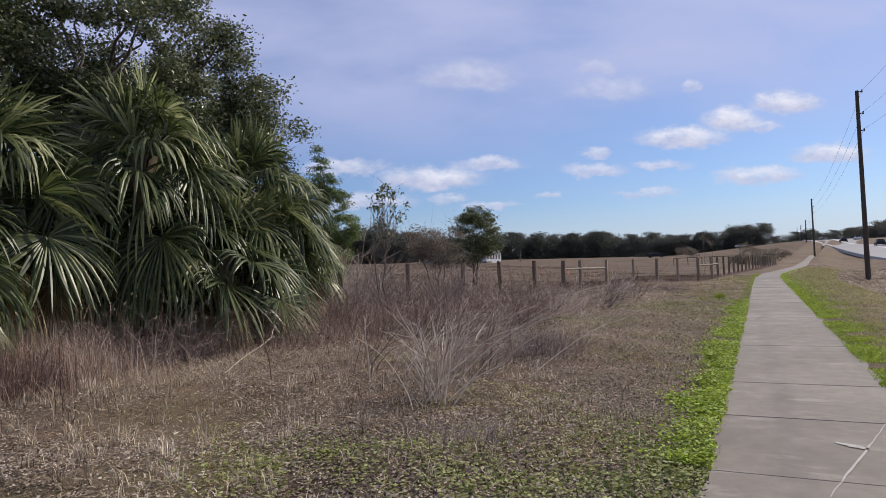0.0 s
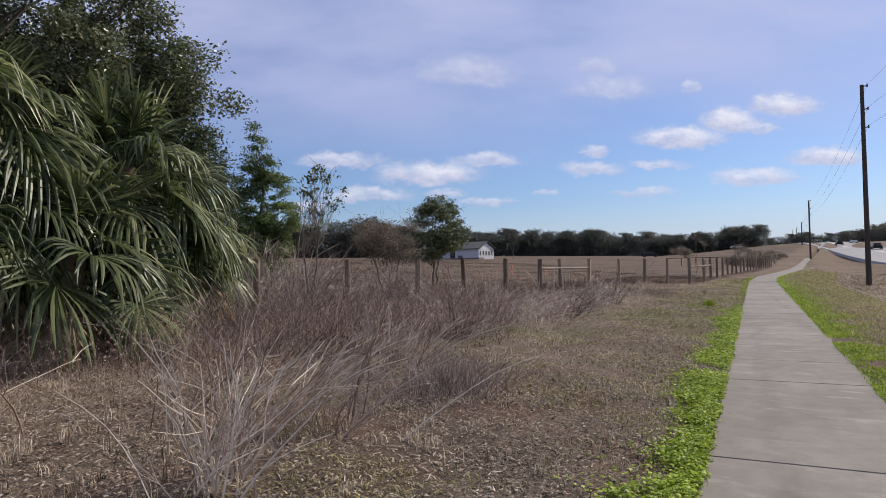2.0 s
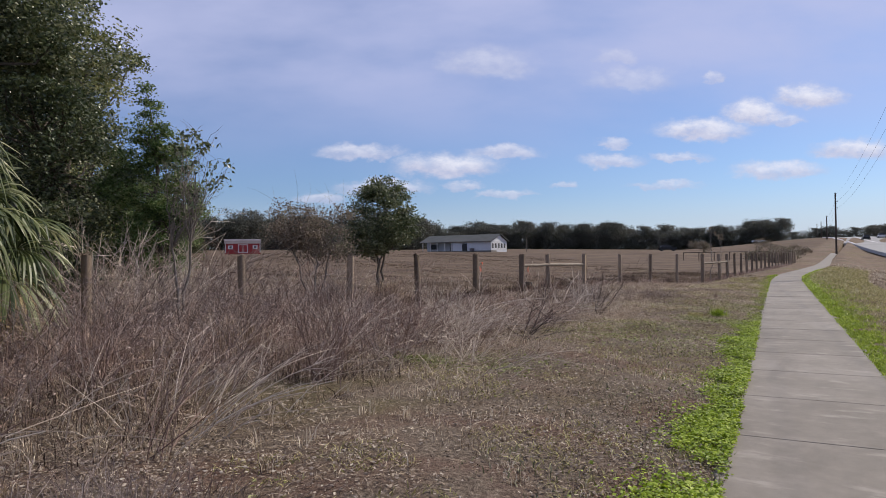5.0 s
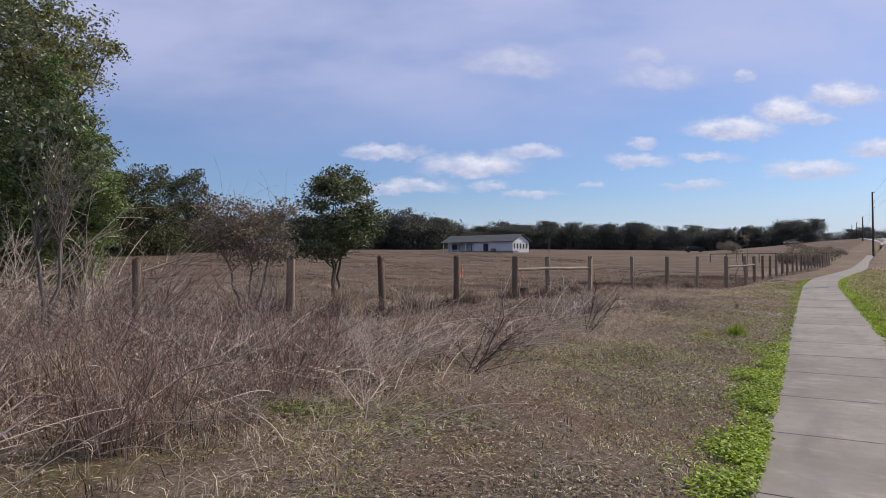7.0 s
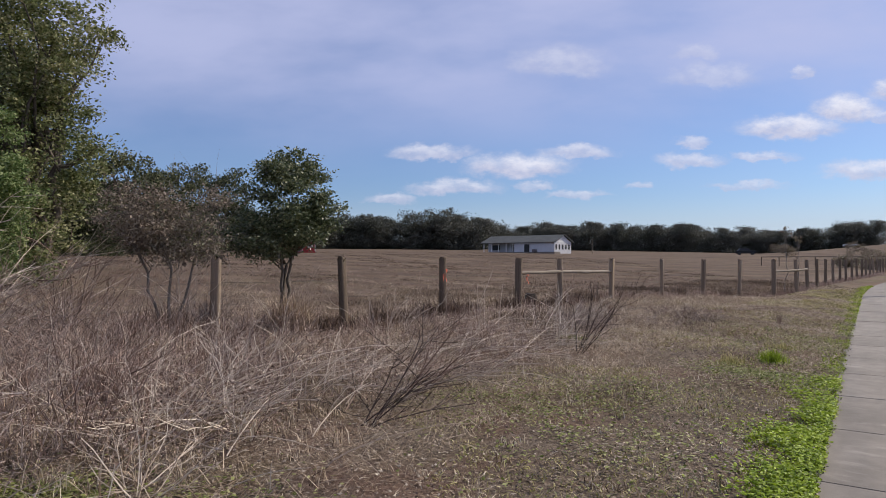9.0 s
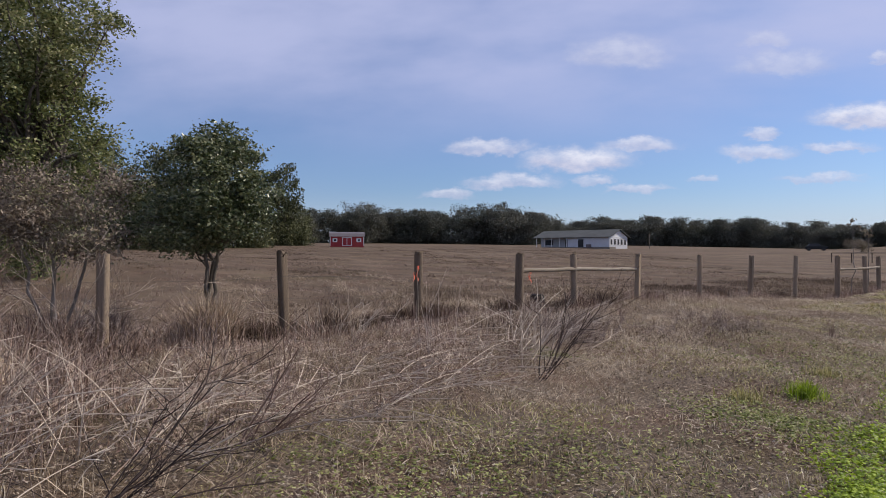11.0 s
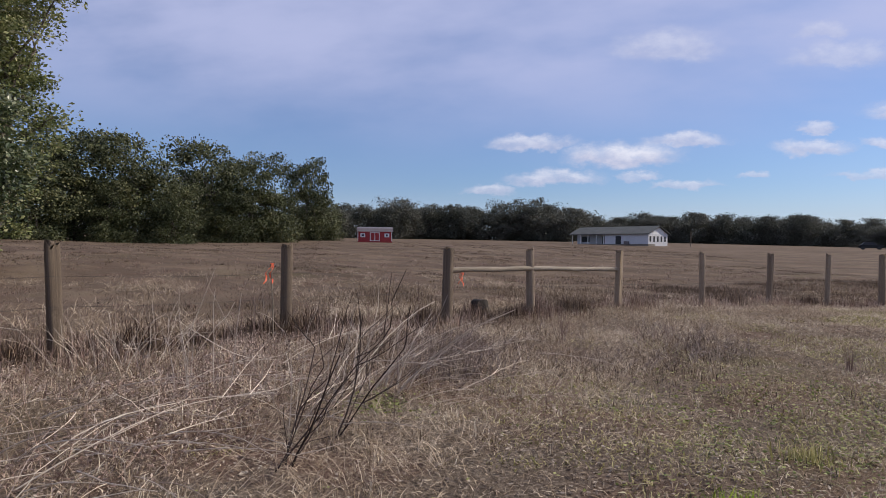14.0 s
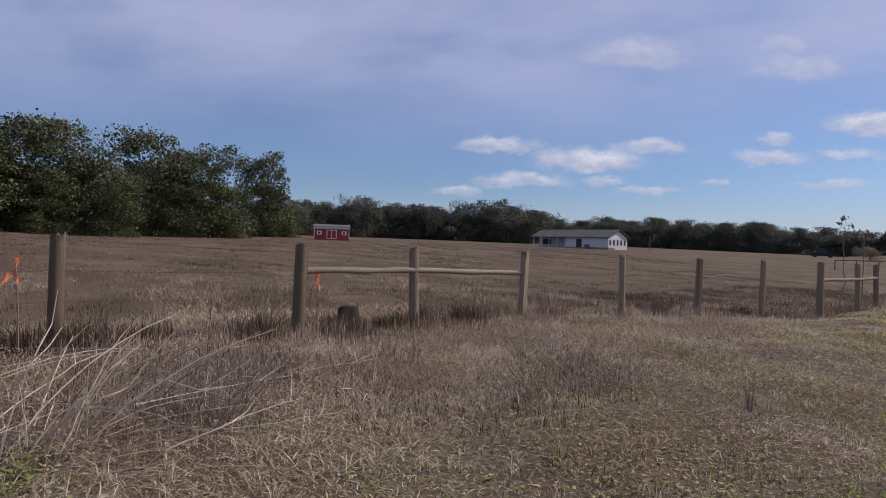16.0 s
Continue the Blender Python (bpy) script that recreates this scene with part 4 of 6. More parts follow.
def house(m):
    """Long low house; local x along the ridge from the near gable at 0 to the left, y to the back."""
    h = put_at(tagged(new("house"), "long low white house with a dark shingle roof", "house"), m)
    L, W, H = 23.0, 9.0, 2.6
    part("wall", box(-12.5, 0.0, -0.6, 0, W, H), M_WALL_SHADED, h, "white wall greyed to look shaded")
    part("porch_wall", box(-L, 2.6, -0.6, -12.504, W, H), M_WALL_SHADED, h)
    part("slab", box(-L - 0.4, -0.4, -0.6, 0.3, 2.59, 0.12), M_CONCRETE, h)
    for x in (-L + 0.2, -20.2, -17.8, -15.2, -13.0):
        part("porch_post", box(x - 0.09, 0.1, 0.12, x + 0.09, 0.28, H - 0.004, bevel=0.01), M_WHITE, h, "white porch post")
    bm = bmesh.new()
    e, r, th = 0.6, 1.95, 0.14
    prof = [(-e, H - 0.05), (W / 2, H + r), (W + e, H - 0.05), (W + e, H - 0.05 + th), (W / 2, H + r + th), (-e, H - 0.05 + th)]
    a = [bm.verts.new((-L - 0.5, y, z)) for y, z in prof]
    b = [bm.verts.new((0.6, y, z)) for y, z in prof]
    for i in range(6):
        bm.faces.new((a[i], a[(i + 1) % 6], b[(i + 1) % 6], b[i]))
    for q in (a[::-1], b):
        bm.faces.new((q[0], q[1], q[4], q[5])) if q is b else bm.faces.new((q[5], q[4], q[1], q[0]))
        bm.faces.new((q[1], q[2], q[3], q[4])) if q is b else bm.faces.new((q[4], q[3], q[2], q[1]))
    bmesh.ops.recalc_face_normals(bm, faces=bm.faces)
    part("roof", bm, M_SHINGLE, h, "dark shingle roof")
    for x in (-0.01, -L + 0.4):
        bm = bmesh.new()
        v = [bm.verts.new((x + o, y, z)) for o in (0, -0.12) for y, z in ((0.0, H), (W, H), (W / 2, H + r - 0.06))]
        bm.faces.new(v[:3]), bm.faces.new(v[:2:-1])
        for i in range(3):
            bm.faces.new((v[i], v[(i + 1) % 3], v[3 + (i + 1) % 3], v[3 + i]))
        bmesh.ops.recalc_face_normals(bm, faces=bm.faces)
        part("gable", bm, M_WALL, h, "white gable end")
    d = part("door", box(-9.2, -0.05, 0.1, -7.6, 0.04, 2.15), M_DARK, h, "dark double door")
    part("porch_opening", box(-15.0, 2.52, 0.2, -13.4, 2.64, 2.2), M_DARK, h)
    part("porch_opening", box(-21.5, 2.52, 0.7, -19.0, 2.64, 2.1), M_DARK, h)
    part("ac_unit", box(-6.3, -0.9, -0.05, -5.2, -0.15, 0.8, bevel=0.03), M_TIN, h)
    for i in range(5):
        y = 0.9 + i * 1.7
        w = part("window", box(-0.02, y - 0.55, 0.55, 0.05, y + 0.55, 2.2), M_WHITE, h)
        part("pane", box(0.03, y - 0.42, 0.68, 0.062, y + 0.42, 2.07), M_DARK, w)
    return h


house(pose(-86.0, 158.0, 2.68))


def shed(m):
    s = put_at(tagged(new("shed"), "small red barn-style shed with white trim", "shed"), m)
    w, d, h = 6.0, 3.4, 2.1
    part("wall", box(-w / 2, 0, -0.4, w / 2, d, h), M_RED, s, "red boarded walls")
    bm = bmesh.new()
    prof = [(-0.2, h - 0.05), (0.5, h + 0.7), (d / 2, h + 1.05), (d - 0.5, h + 0.7), (d + 0.2, h - 0.05), (d / 2, h - 0.1)]
    a = [bm.verts.new((-w / 2 - 0.15, y, z)) for y, z in prof]
    b = [bm.verts.new((w / 2 + 0.15, y, z)) for y, z in prof]
    for i in range(6):
        bm.faces.new((a[i], a[(i + 1) % 6], b[(i + 1) % 6], b[i]))
    bm.faces.new(a[::-1]), bm.faces.new(b)
    bmesh.ops.recalc_face_normals(bm, faces=bm.faces)
    part("roof", bm, M_TIN, s, "pale metal roof")
    door = part("door", box(-0.85, -0.06, -0.05, 0.85, 0.02, 1.9), M_WHITE, s, "white-trimmed double door")
    for x in (-0.72, 0.06):
        part("door_panel", box(x, -0.09, 0.08, x + 0.66, -0.055, 1.75), M_RED, door)
    for x in (-2.1, 2.1):
        f = part("window", box(x - 0.42, -0.06, 0.8, x + 0.42, 0.02, 1.65), M_WHITE, s)
        part("pane", box(x - 0.2, -0.08, 1.0, x + 0.2, -0.055, 1.45), M_DARK, f)
    for x in (-w / 2, w / 2 - 0.12):
        part("corner_trim", box(x, -0.04, -0.1, x + 0.12, -0.004, h - 0.08), M_WHITE, s)


shed(pose(-101.5, 88.0, float(land(-101.5, 88)) + 0.3, 0, 0, 54) @ Matrix.Diagonal((1.08, 1.08, 0.84, 1)))


# ---- parked and distant vehicles ----
def car(x, y, turn, mat, label):
    z = float(land(x, y))
    if abs(x) < 40 and y > 150:
        z += 0.12
    c = put_at(tagged(new("car"), label, "car", group="cars"), pose(x, y, z, 0, 0, turn))
    bm = box(-2.2, -0.9, 0.3, 2.2, 0.9, 0.95, bevel=0.18)
    part("body", bm, mat, c, smooth=False)
    bm = bmesh.new()
    lo = [bm.verts.new(v) for v in ((-1.7, -0.8, 0.93), (1.1, -0.8, 0.93), (1.1, 0.8, 0.93), (-1.7, 0.8, 0.93))]
    hi = [bm.verts.new(v) for v in ((-1.2, -0.62, 1.48), (0.4, -0.62, 1.48), (0.4, 0.62, 1.48), (-1.2, 0.62, 1.48))]
    bm.faces.new(hi)
    for i in range(4):
        bm.faces.new((lo[i], lo[(i + 1) % 4], hi[(i + 1) % 4], hi[i]))
    part("cabin", bm, M_DARK, c, "dark glazed cabin")
    for a in (-1.35, 1.35):
        for b in (-0.88, 0.88):
            bm = bmesh.new()
            bmesh.ops.create_cone(bm, cap_ends=True, segments=16, radius1=0.33, radius2=0.33, depth=0.2, matrix=pose(a, b, 0.33, 90))
            part("wheel", bm, M_DARK, c)


car(-41.5, 166, 20, M_CARPAINT, "black car parked on the field track")
car(-1.5, 236, 97, M_CARPAINT, "dark car on the highway")
car(2.5, 252, 97, M_CARWHITE, "white car on the highway")
car(6.0, 178, 95, M_CARPAINT, "dark car on the highway")
car(-34, 262, 10, M_CARWHITE, "white car near the far wood")


# ---- thin post by the house ----
t = Tubes(8)
_z = float(land(-79.8, 167))
t.add([[-79.8, 167, _z - 0.3], [-79.8, 167, _z + 4.0]], [0.1, 0.08])
t.add([[-79.8, 167, _z + 3.999], [-79.8, 167, _z + 4.01]], [0.08, 0.001])
tagged(new("wooden_post", t.mesh("wooden_post", M_RAIL)), "pale bare post beside the white house", "post")


# ---- stump by the fence ----
def stump(x, y):
    rng = np.random.default_rng(3)
    z = float(land(x, y))
    bm = bmesh.new()
    bmesh.ops.create_cone(bm, cap_ends=True, segments=16, radius1=0.18, radius2=0.135, depth=0.42, matrix=Matrix.Translation((0, 0, 0.15)))
    for v in bm.verts:
        v.co += Vector((*rng.normal(0, 0.018, 2), rng.normal(0, 0.025)))
    s = tagged(new("stump", mesh_of("stump", bm, M_STUMP, True)), "charred dark tree stump in the grass", "stump")
    s.matrix_basis = pose(x, y, z, 8, -5, 20)


stump(-10.3, 26.0)


# ---- dead bushes ----
def dead_bush(x, y, stems, tall, wide, seed, mat, label, lean=(0, 0), thick=0.005, twigs=3, base=0.25, fan=0.3):
    """Bare stems from a loose base; lean is the common slope, fan how far stems stray from it."""
    rng = np.random.default_rng(seed)
    t = Tubes(4)
    for i in range(stems):
        b = rng.normal(0, base * wide, 2)
        s = np.array(lean) + rng.normal(0, fan, 2) + b / max(0.3, wide) * fan * 1.2
        h = tall * rng.uniform(0.4, 1.0)
        q = np.linspace(0, 1, 7)
        bow = rng.uniform(0.9, 1.7)
        wob = np.cumsum(rng.normal(0, 0.012, (7, 3)), axis=0) * tall
        p = np.stack([x + b[0] + s[0] * h * q ** bow, y + b[1] + s[1] * h * q ** bow, h * q - 0.16 * np.hypot(*s) * h * q ** 3], 1) + wob * q[:, None]
        p[:, 2] += float(land(p[0, 0], p[0, 1])) - 0.02
        r = thick * rng.uniform(0.55, 1.2)
        t.add(p, np.linspace(r, r * 0.35, 7))
        for _ in range(rng.integers(0, twigs + 1)):
            k = rng.integers(2, 6)
            d = (p[k] - p[k - 1]) / np.linalg.norm(p[k] - p[k - 1]) + rng.normal(0, 0.55, 3)
            e = p[k] + d * tall * rng.uniform(0.1, 0.3)
            m = (p[k] + e) / 2 + rng.normal(0, 0.015, 3)
            t.add(np.stack([p[k], m, e]), [r * 0.6, r * 0.45, r * 0.2])
            if rng.uniform() < 0.6:
                e2 = m + d * tall * 0.12 + rng.normal(0, 0.05, 3)
                t.add(np.stack([m, (m + e2) / 2, e2]), [r * 0.4, r * 0.3, r * 0.15])
    return tagged(new("dead_bush", t.mesh("dead_bush", mat, False)), label, "bush", group="dead bushes on the verge")


def twig_bush(x, y, mains, tall, seed, mat, label, lean=(0, 0), thick=0.009, slope=0.5, depth=2):
    """A leafless shrub: few main stems that fork again and again."""
    rng = np.random.default_rng(seed)
    t = Tubes(4)

    def grow_branch(p, d, length, r, depth):
        n = 5
        pts = [p]
        for _ in range(n):
            d = d + rng.normal(0, 0.1, 3) + np.array([0, 0, 0.03])
            d = d / np.linalg.norm(d)
            pts.append(pts[-1] + d * length / n)
        t.add(np.array(pts), np.linspace(r, r * 0.45, n + 1))
        if depth:
            for _ in range(rng.integers(3, 6)):
                k = rng.integers(1, n + 1)
                e = d + rng.normal(0, 0.55, 3)
                e[2] = abs(e[2]) * 0.8
                grow_branch(pts[k], e / np.linalg.norm(e), length * rng.uniform(0.35, 0.6), r * 0.55, depth - 1)

    z = float(land(x, y)) - 0.02
    for i in range(mains):
        d = np.array([lean[0] + rng.normal(0, slope), lean[1] + rng.normal(0, slope), 1.0])
        grow_branch(np.array([x + rng.normal(0, 0.05), y + rng.normal(0, 0.05), z]), d / np.linalg.norm(d), tall * rng.uniform(0.6, 1.0), thick * rng.uniform(0.6, 1.1), depth)
    return tagged(new("leafless_bush", t.mesh("leafless_bush", mat, False)), label, "bush", group="leafless bushes on the verge")


def fallen_cane(x, y, seed):
    """One long dry cane lying over the grass."""
    rng = np.random.default_rng(seed)
    L, az, tilt = rng.uniform(0.5, 1.5), rng.normal(0.75, 0.9), rng.uniform(0.02, 0.4)
    q = np.linspace(0, 1, 9)
    turn = az + np.cumsum(rng.normal(0, 0.1, 9)) + rng.normal(0, 0.5) * q
    px, py = x + np.cumsum(np.cos(turn)) * L / 9, y + np.cumsum(np.sin(turn)) * L / 9
    pz = land(px, py) + rng.uniform(0.03, 0.18) + L * tilt * q * (1.15 - 0.7 * q)
    r = rng.uniform(0.0025, 0.0055)
    t = Tubes(5)
    t.add(np.stack([px, py, pz], 1), np.linspace(r, r * 0.4, 9))
    for _ in range(rng.integers(0, 4)):
        k = rng.integers(2, 8)
        e = np.array([px[k], py[k], pz[k]])
        d = np.array([math.cos(turn[k] + rng.normal(0, 0.7)), math.sin(turn[k] + rng.normal(0, 0.7)), rng.uniform(0, 0.8)])
        t.add(np.stack([e, e + d * L * 0.12, e + d * L * 0.22 + rng.normal(0, 0.02, 3)]), [r * 0.6, r * 0.45, r * 0.25])
    tagged(new("fallen_cane", t.mesh("fallen_cane", M_CANE, False)), "long pale dry cane lying across the verge", "branch", group="fallen canes on the verge")


_r = np.random.default_rng(133)
for k in range(150):
    y = float(_r.uniform(4.5, 23.5)) if k % 3 == 0 else float(_r.normal(17.5, 2.6))
    edge = float(np.interp(y, [3, 6, 12, 18, 24], [-5.4, -4.6, -5.4, -5.6, -6.6]))
    fallen_cane(edge - abs(_r.normal(0, 1.3)), y, 300 + k)

PALE, DARKB, REDB = "dead bush of pale bare canes on the verge", "leafless dark twiggy bush leaning over the grass", "dry reddish brown weed clump"
twig_bush(-3.3, 4.95, 18, 0.85, 51, M_CANE, PALE, (0.1, 0.12), 0.0085, 0.5, 1)
dead_bush(-3.35, 5.0, 16, 0.9, 0.6, 50, M_CANE, PALE, (0.15, 0.15), 0.007, 3, 0.24, 0.5)
twig_bush(-3.45, 5.2, 8, 0.8, 88, M_TWIG, DARKB, (0.1, 0.05), 0.006, 0.55)
dead_bush(-4.25, 6.5, 34, 0.85, 1.2, 52, M_CANE, PALE, (0.7, 0.5), 0.0075, 3, 0.4, 0.42)
dead_bush(-5.0, 6.6, 22, 0.75, 1.4, 53, M_TWIG, PALE, (0.6, 0.4), 0.007, 3, 0.4, 0.45)
dead_bush(-3.55, 7.65, 200, 0.42, 0.7, 78, M_GREYWEED, REDB, (0, 0), 0.003, 3, 0.35, 0.4)
dead_bush(-3.57, 8.1, 120, 0.42, 0.5, 79, M_GREYWEED, REDB, (0, 0), 0.003, 3, 0.35, 0.4)
dead_bush(-2.2, 3.8, 90, 0.24, 0.5, 80, M_GREYWEED, REDB, (0, 0), 0.003, 3, 0.35, 0.6)
dead_bush(-3.6, 6.1, 70, 0.5, 0.5, 54, M_TWIG, REDB, (0, 0), 0.0035, 3, 0.4, 0.5)
dead_bush(-3.75, 6.7, 5, 1.2, 0.3, 55, M_TWIG, DARKB, (0.15, 0.05), 0.008, 4, 0.12, 0.14)
dead_bush(-3.4, 8.1, 60, 0.45, 0.5, 56, M_TWIG, REDB, (0, 0), 0.0035, 3, 0.4, 0.5)
dead_bush(-5.3, 9.6, 60, 0.8, 1.2, 57, M_CANE, PALE, (0.5, 0.3), 0.0055, 2, 0.4, 0.5)
dead_bush(-5.5, 11.3, 30, 0.95, 0.6, 58, M_TWIG, REDB, (0.1, 0.1), 0.006, 4, 0.25, 0.3)
dead_bush(-5.0, 13.0, 40, 0.45, 1.2, 59, M_CANE, PALE, (0.6, 0.3), 0.0055, 2, 0.5, 0.8)
dead_bush(-6.4, 15.6, 36, 0.85, 1.2, 60, M_CANE, PALE, (0.2, 0.3), 0.0065, 2, 0.35, 0.6)
twig_bush(-5.7, 16.3, 7, 0.95, 61, M_TWIG, DARKB, (0.6, 0.8), 0.008, 0.4)
dead_bush(-6.2, 17.4, 13, 0.4, 1.2, 62, M_CANE, PALE, (1.3, 0.8), 0.007, 2, 0.5, 1.0)
dead_bush(-7.0, 21.2, 7, 0.7, 0.8, 64, M_CANE, PALE, (0.3, 0.2), 0.0065, 2, 0.3, 0.5)
dead_bush(-7.3, 19.75, 7, 1.0, 0.4, 95, M_CANE, "thin upright dry stalks on the verge", (0, 0), 0.006, 1, 0.4, 0.06)
dead_bush(-8.1, 22.5, 8, 0.9, 0.8, 96, M_TWIG, "thin upright dry stalks on the verge", (0, 0.05), 0.006, 1, 0.4, 0.08)
dead_bush(-8.9, 20.6, 8, 0.8, 1.0, 97, M_TWIG, "thin upright dry stalks on the verge", (0, 0.05), 0.006, 2, 0.4, 0.1)
dead_bush(-7.2, 14.3, 40, 0.9, 1.2, 98, M_CANE, PALE, (0.5, 0.2), 0.006, 2, 0.4, 0.5)
dead_bush(-6.0, 14.2, 34, 0.7, 1.2, 99, M_CANE, PALE, (0.4, 0.5), 0.006, 3, 0.4, 0.7)
twig_bush(-6.0, 13.4, 10, 0.9, 82, M_TWIG, DARKB, (0.1, 0.1), 0.007, 0.45)
twig_bush(-5.4, 11.2, 9, 0.95, 83, M_TWIG, DARKB, (0.1, 0.1), 0.007, 0.4)
twig_bush(-6.6, 9.6, 10, 0.95, 84, M_TWIG, DARKB, (0.1, 0.1), 0.007, 0.45)
twig_bush(-6.9, 15.0, 9, 0.85, 85, M_CANE, "pale leafless branching bush on the verge", (0.2, 0.2), 0.006, 0.5)
twig_bush(-7.6, 12.2, 10, 1.0, 86, M_TWIG, DARKB, (0.1, 0.1), 0.007, 0.45)
twig_bush(-4.6, 8.9, 8, 0.75, 87, M_TWIG, DARKB, (0.1, 0.1), 0.006, 0.45)
dead_bush(-6.5, 18.6, 9, 0.25, 1.6, 69, M_CANE, PALE, (1.8, 1.6), 0.007, 2, 0.5, 1.4)
twig_bush(-5.5, 19.6, 5, 1.2, 66, M_DARKTWIG, "leafless dark bush with long leaning stems", (0.45, 0.55), 0.0085, 0.5, 1)
twig_bush(-5.85, 20.25, 3, 1.1, 65, M_DARKTWIG, DARKB, (0.3, 0.4), 0.007, 0.3, 1)
twig_bush(-6.0, 19.9, 4, 1.0, 81, M_CANE, "pale leafless branching bush on the verge", (0.1, 0.2), 0.0045, 0.35, 1)
dead_bush(-6.6, 21.2, 17, 1.0, 0.5, 67, M_CANE, PALE, (0.4, 0.55), 0.0072, 2, 0.3, 0.28)
dead_bush(-6.35, 21.1, 9, 0.35, 0.6, 68, M_CANE, PALE, (1.5, 1.7), 0.0045, 1, 0.4, 0.5)
dead_bush(-6.5, 20.2, 16, 1.0, 0.8, 94, M_CANE, "thin upright dry stalks on the verge", (0.02, 0.05), 0.004, 1, 0.4, 0.09)
dead_bush(-5.82, 20.66, 1, 0.95, 0.1, 93, M_TWIG, "single dark dead stalk on the verge", (0, 0), 0.006, 1, 0.1, 0.02)
twig_bush(-5.75, 14.4, 9, 0.95, 63, M_CANE, "pale sprawling leafless bush on the verge", (0.2, 0.2), 0.0075, 0.75)
twig_bush(-5.1, 15.2, 6, 1.1, 102, M_DARKTWIG, "dark leafless bush sprawling over the grass", (0.6, 0.85), 0.008, 0.4)
twig_bush(-5.0, 13.3, 9, 0.6, 103, M_CANE, "low heap of pale sprawling dead canes", (0.3, 0.3), 0.006, 1.3)
twig_bush(-6.6, 12.6, 9, 0.85, 104, M_CANE, "pale sprawling leafless bush on the verge", (0.1, 0.2), 0.0065, 0.7)
twig_bush(-10.3, 16.3, 10, 1.35, 105, M_CANE, "pale tangle of bare vines round the brown shrub", (0.0, 0.1), 0.0075, 0.45)
twig_bush(-9.7, 15.3, 9, 1.0, 106, M_TWIG, "brown tangle of bare vines at the fence", (0.0, 0.1), 0.0075, 0.5)
dead_bush(-6.8, 22.2, 190, 0.55, 0.8, 70, M_GREYWEED, "dense brown dead weed clump", (0.05, 0.05), 0.003, 3, 0.3, 0.28)
dead_bush(-7.6, 24.9, 12, 0.5, 0.3, 71, M_TWIG, REDB, (0, 0), 0.0045, 4, 0.15, 0.2)
dead_bush(-6.5, 25.8, 40, 0.35, 0.8, 72, M_TWIG, REDB, (0, 0), 0.0035, 3, 0.4, 0.5)
dead_bush(-4.4, 26.0, 12, 0.32, 0.15, 73, M_TWIG, REDB, (0, 0), 0.006, 2, 0.25, 0.1)
dead_bush(-9.4, 19.9, 40, 0.7, 0.8, 74, M_CANE, PALE, (0.2, 0), 0.0055, 2, 0.4, 0.5)
dead_bush(-11.9, 13.0, 80, 2.1, 1.4, 75, M_CANE, "tall tangle of bare vines and twigs by the trees", (0.0, 0.1), 0.01, 6, 0.5, 0.45)
twig_bush(-12.3, 14.2, 14, 1.9, 90, M_CANE, "pale tangle of bare vines below the privet", (0.1, 0.1), 0.013, 0.5)
twig_bush(-11.3, 12.3, 12, 1.6, 91, M_CANE, "pale tangle of bare vines beside the palms", (0.1, 0.1), 0.012, 0.5)
twig_bush(-12.6, 15.6, 12, 1.7, 92, M_TWIG, "brown tangle of bare vines below the privet", (0.1, 0.1), 0.012, 0.5)
dead_bush(-11.6, 14.6, 40, 1.7, 1.2, 76, M_TWIG, "tall tangle of bare twigs by the fence", (0.1, 0.1), 0.007, 5, 0.45, 0.4)
dead_bush(-10.9, 11.6, 40, 1.5, 1.2, 77, M_TWIG, "tall tangle of bare twigs behind the palms", (0.1, 0.1), 0.006, 5, 0.45, 0.4)


# ---- grasses and litter ----
def brush_edge(y):
    return np.interp(y, [-5, 3.6, 6, 9, 12, 14, 16, 18, 21, 23.5, 26, 30, 36, 42], [-9.0, -8.3, -7.4, -6.4, -5.6, -5.6, -5.8, -5.9, -6.6, -7.0, -8.0, -8.4, -7.4, -6.4])


def fence_x(y):
    return np.interp(y, [0, 29, 39.3, 90], [-9.95, -9.85, -7.46, -7.3])


def stuff(name, me, label):
    return tagged(new(name, me), label, "grass", kind="stuff")


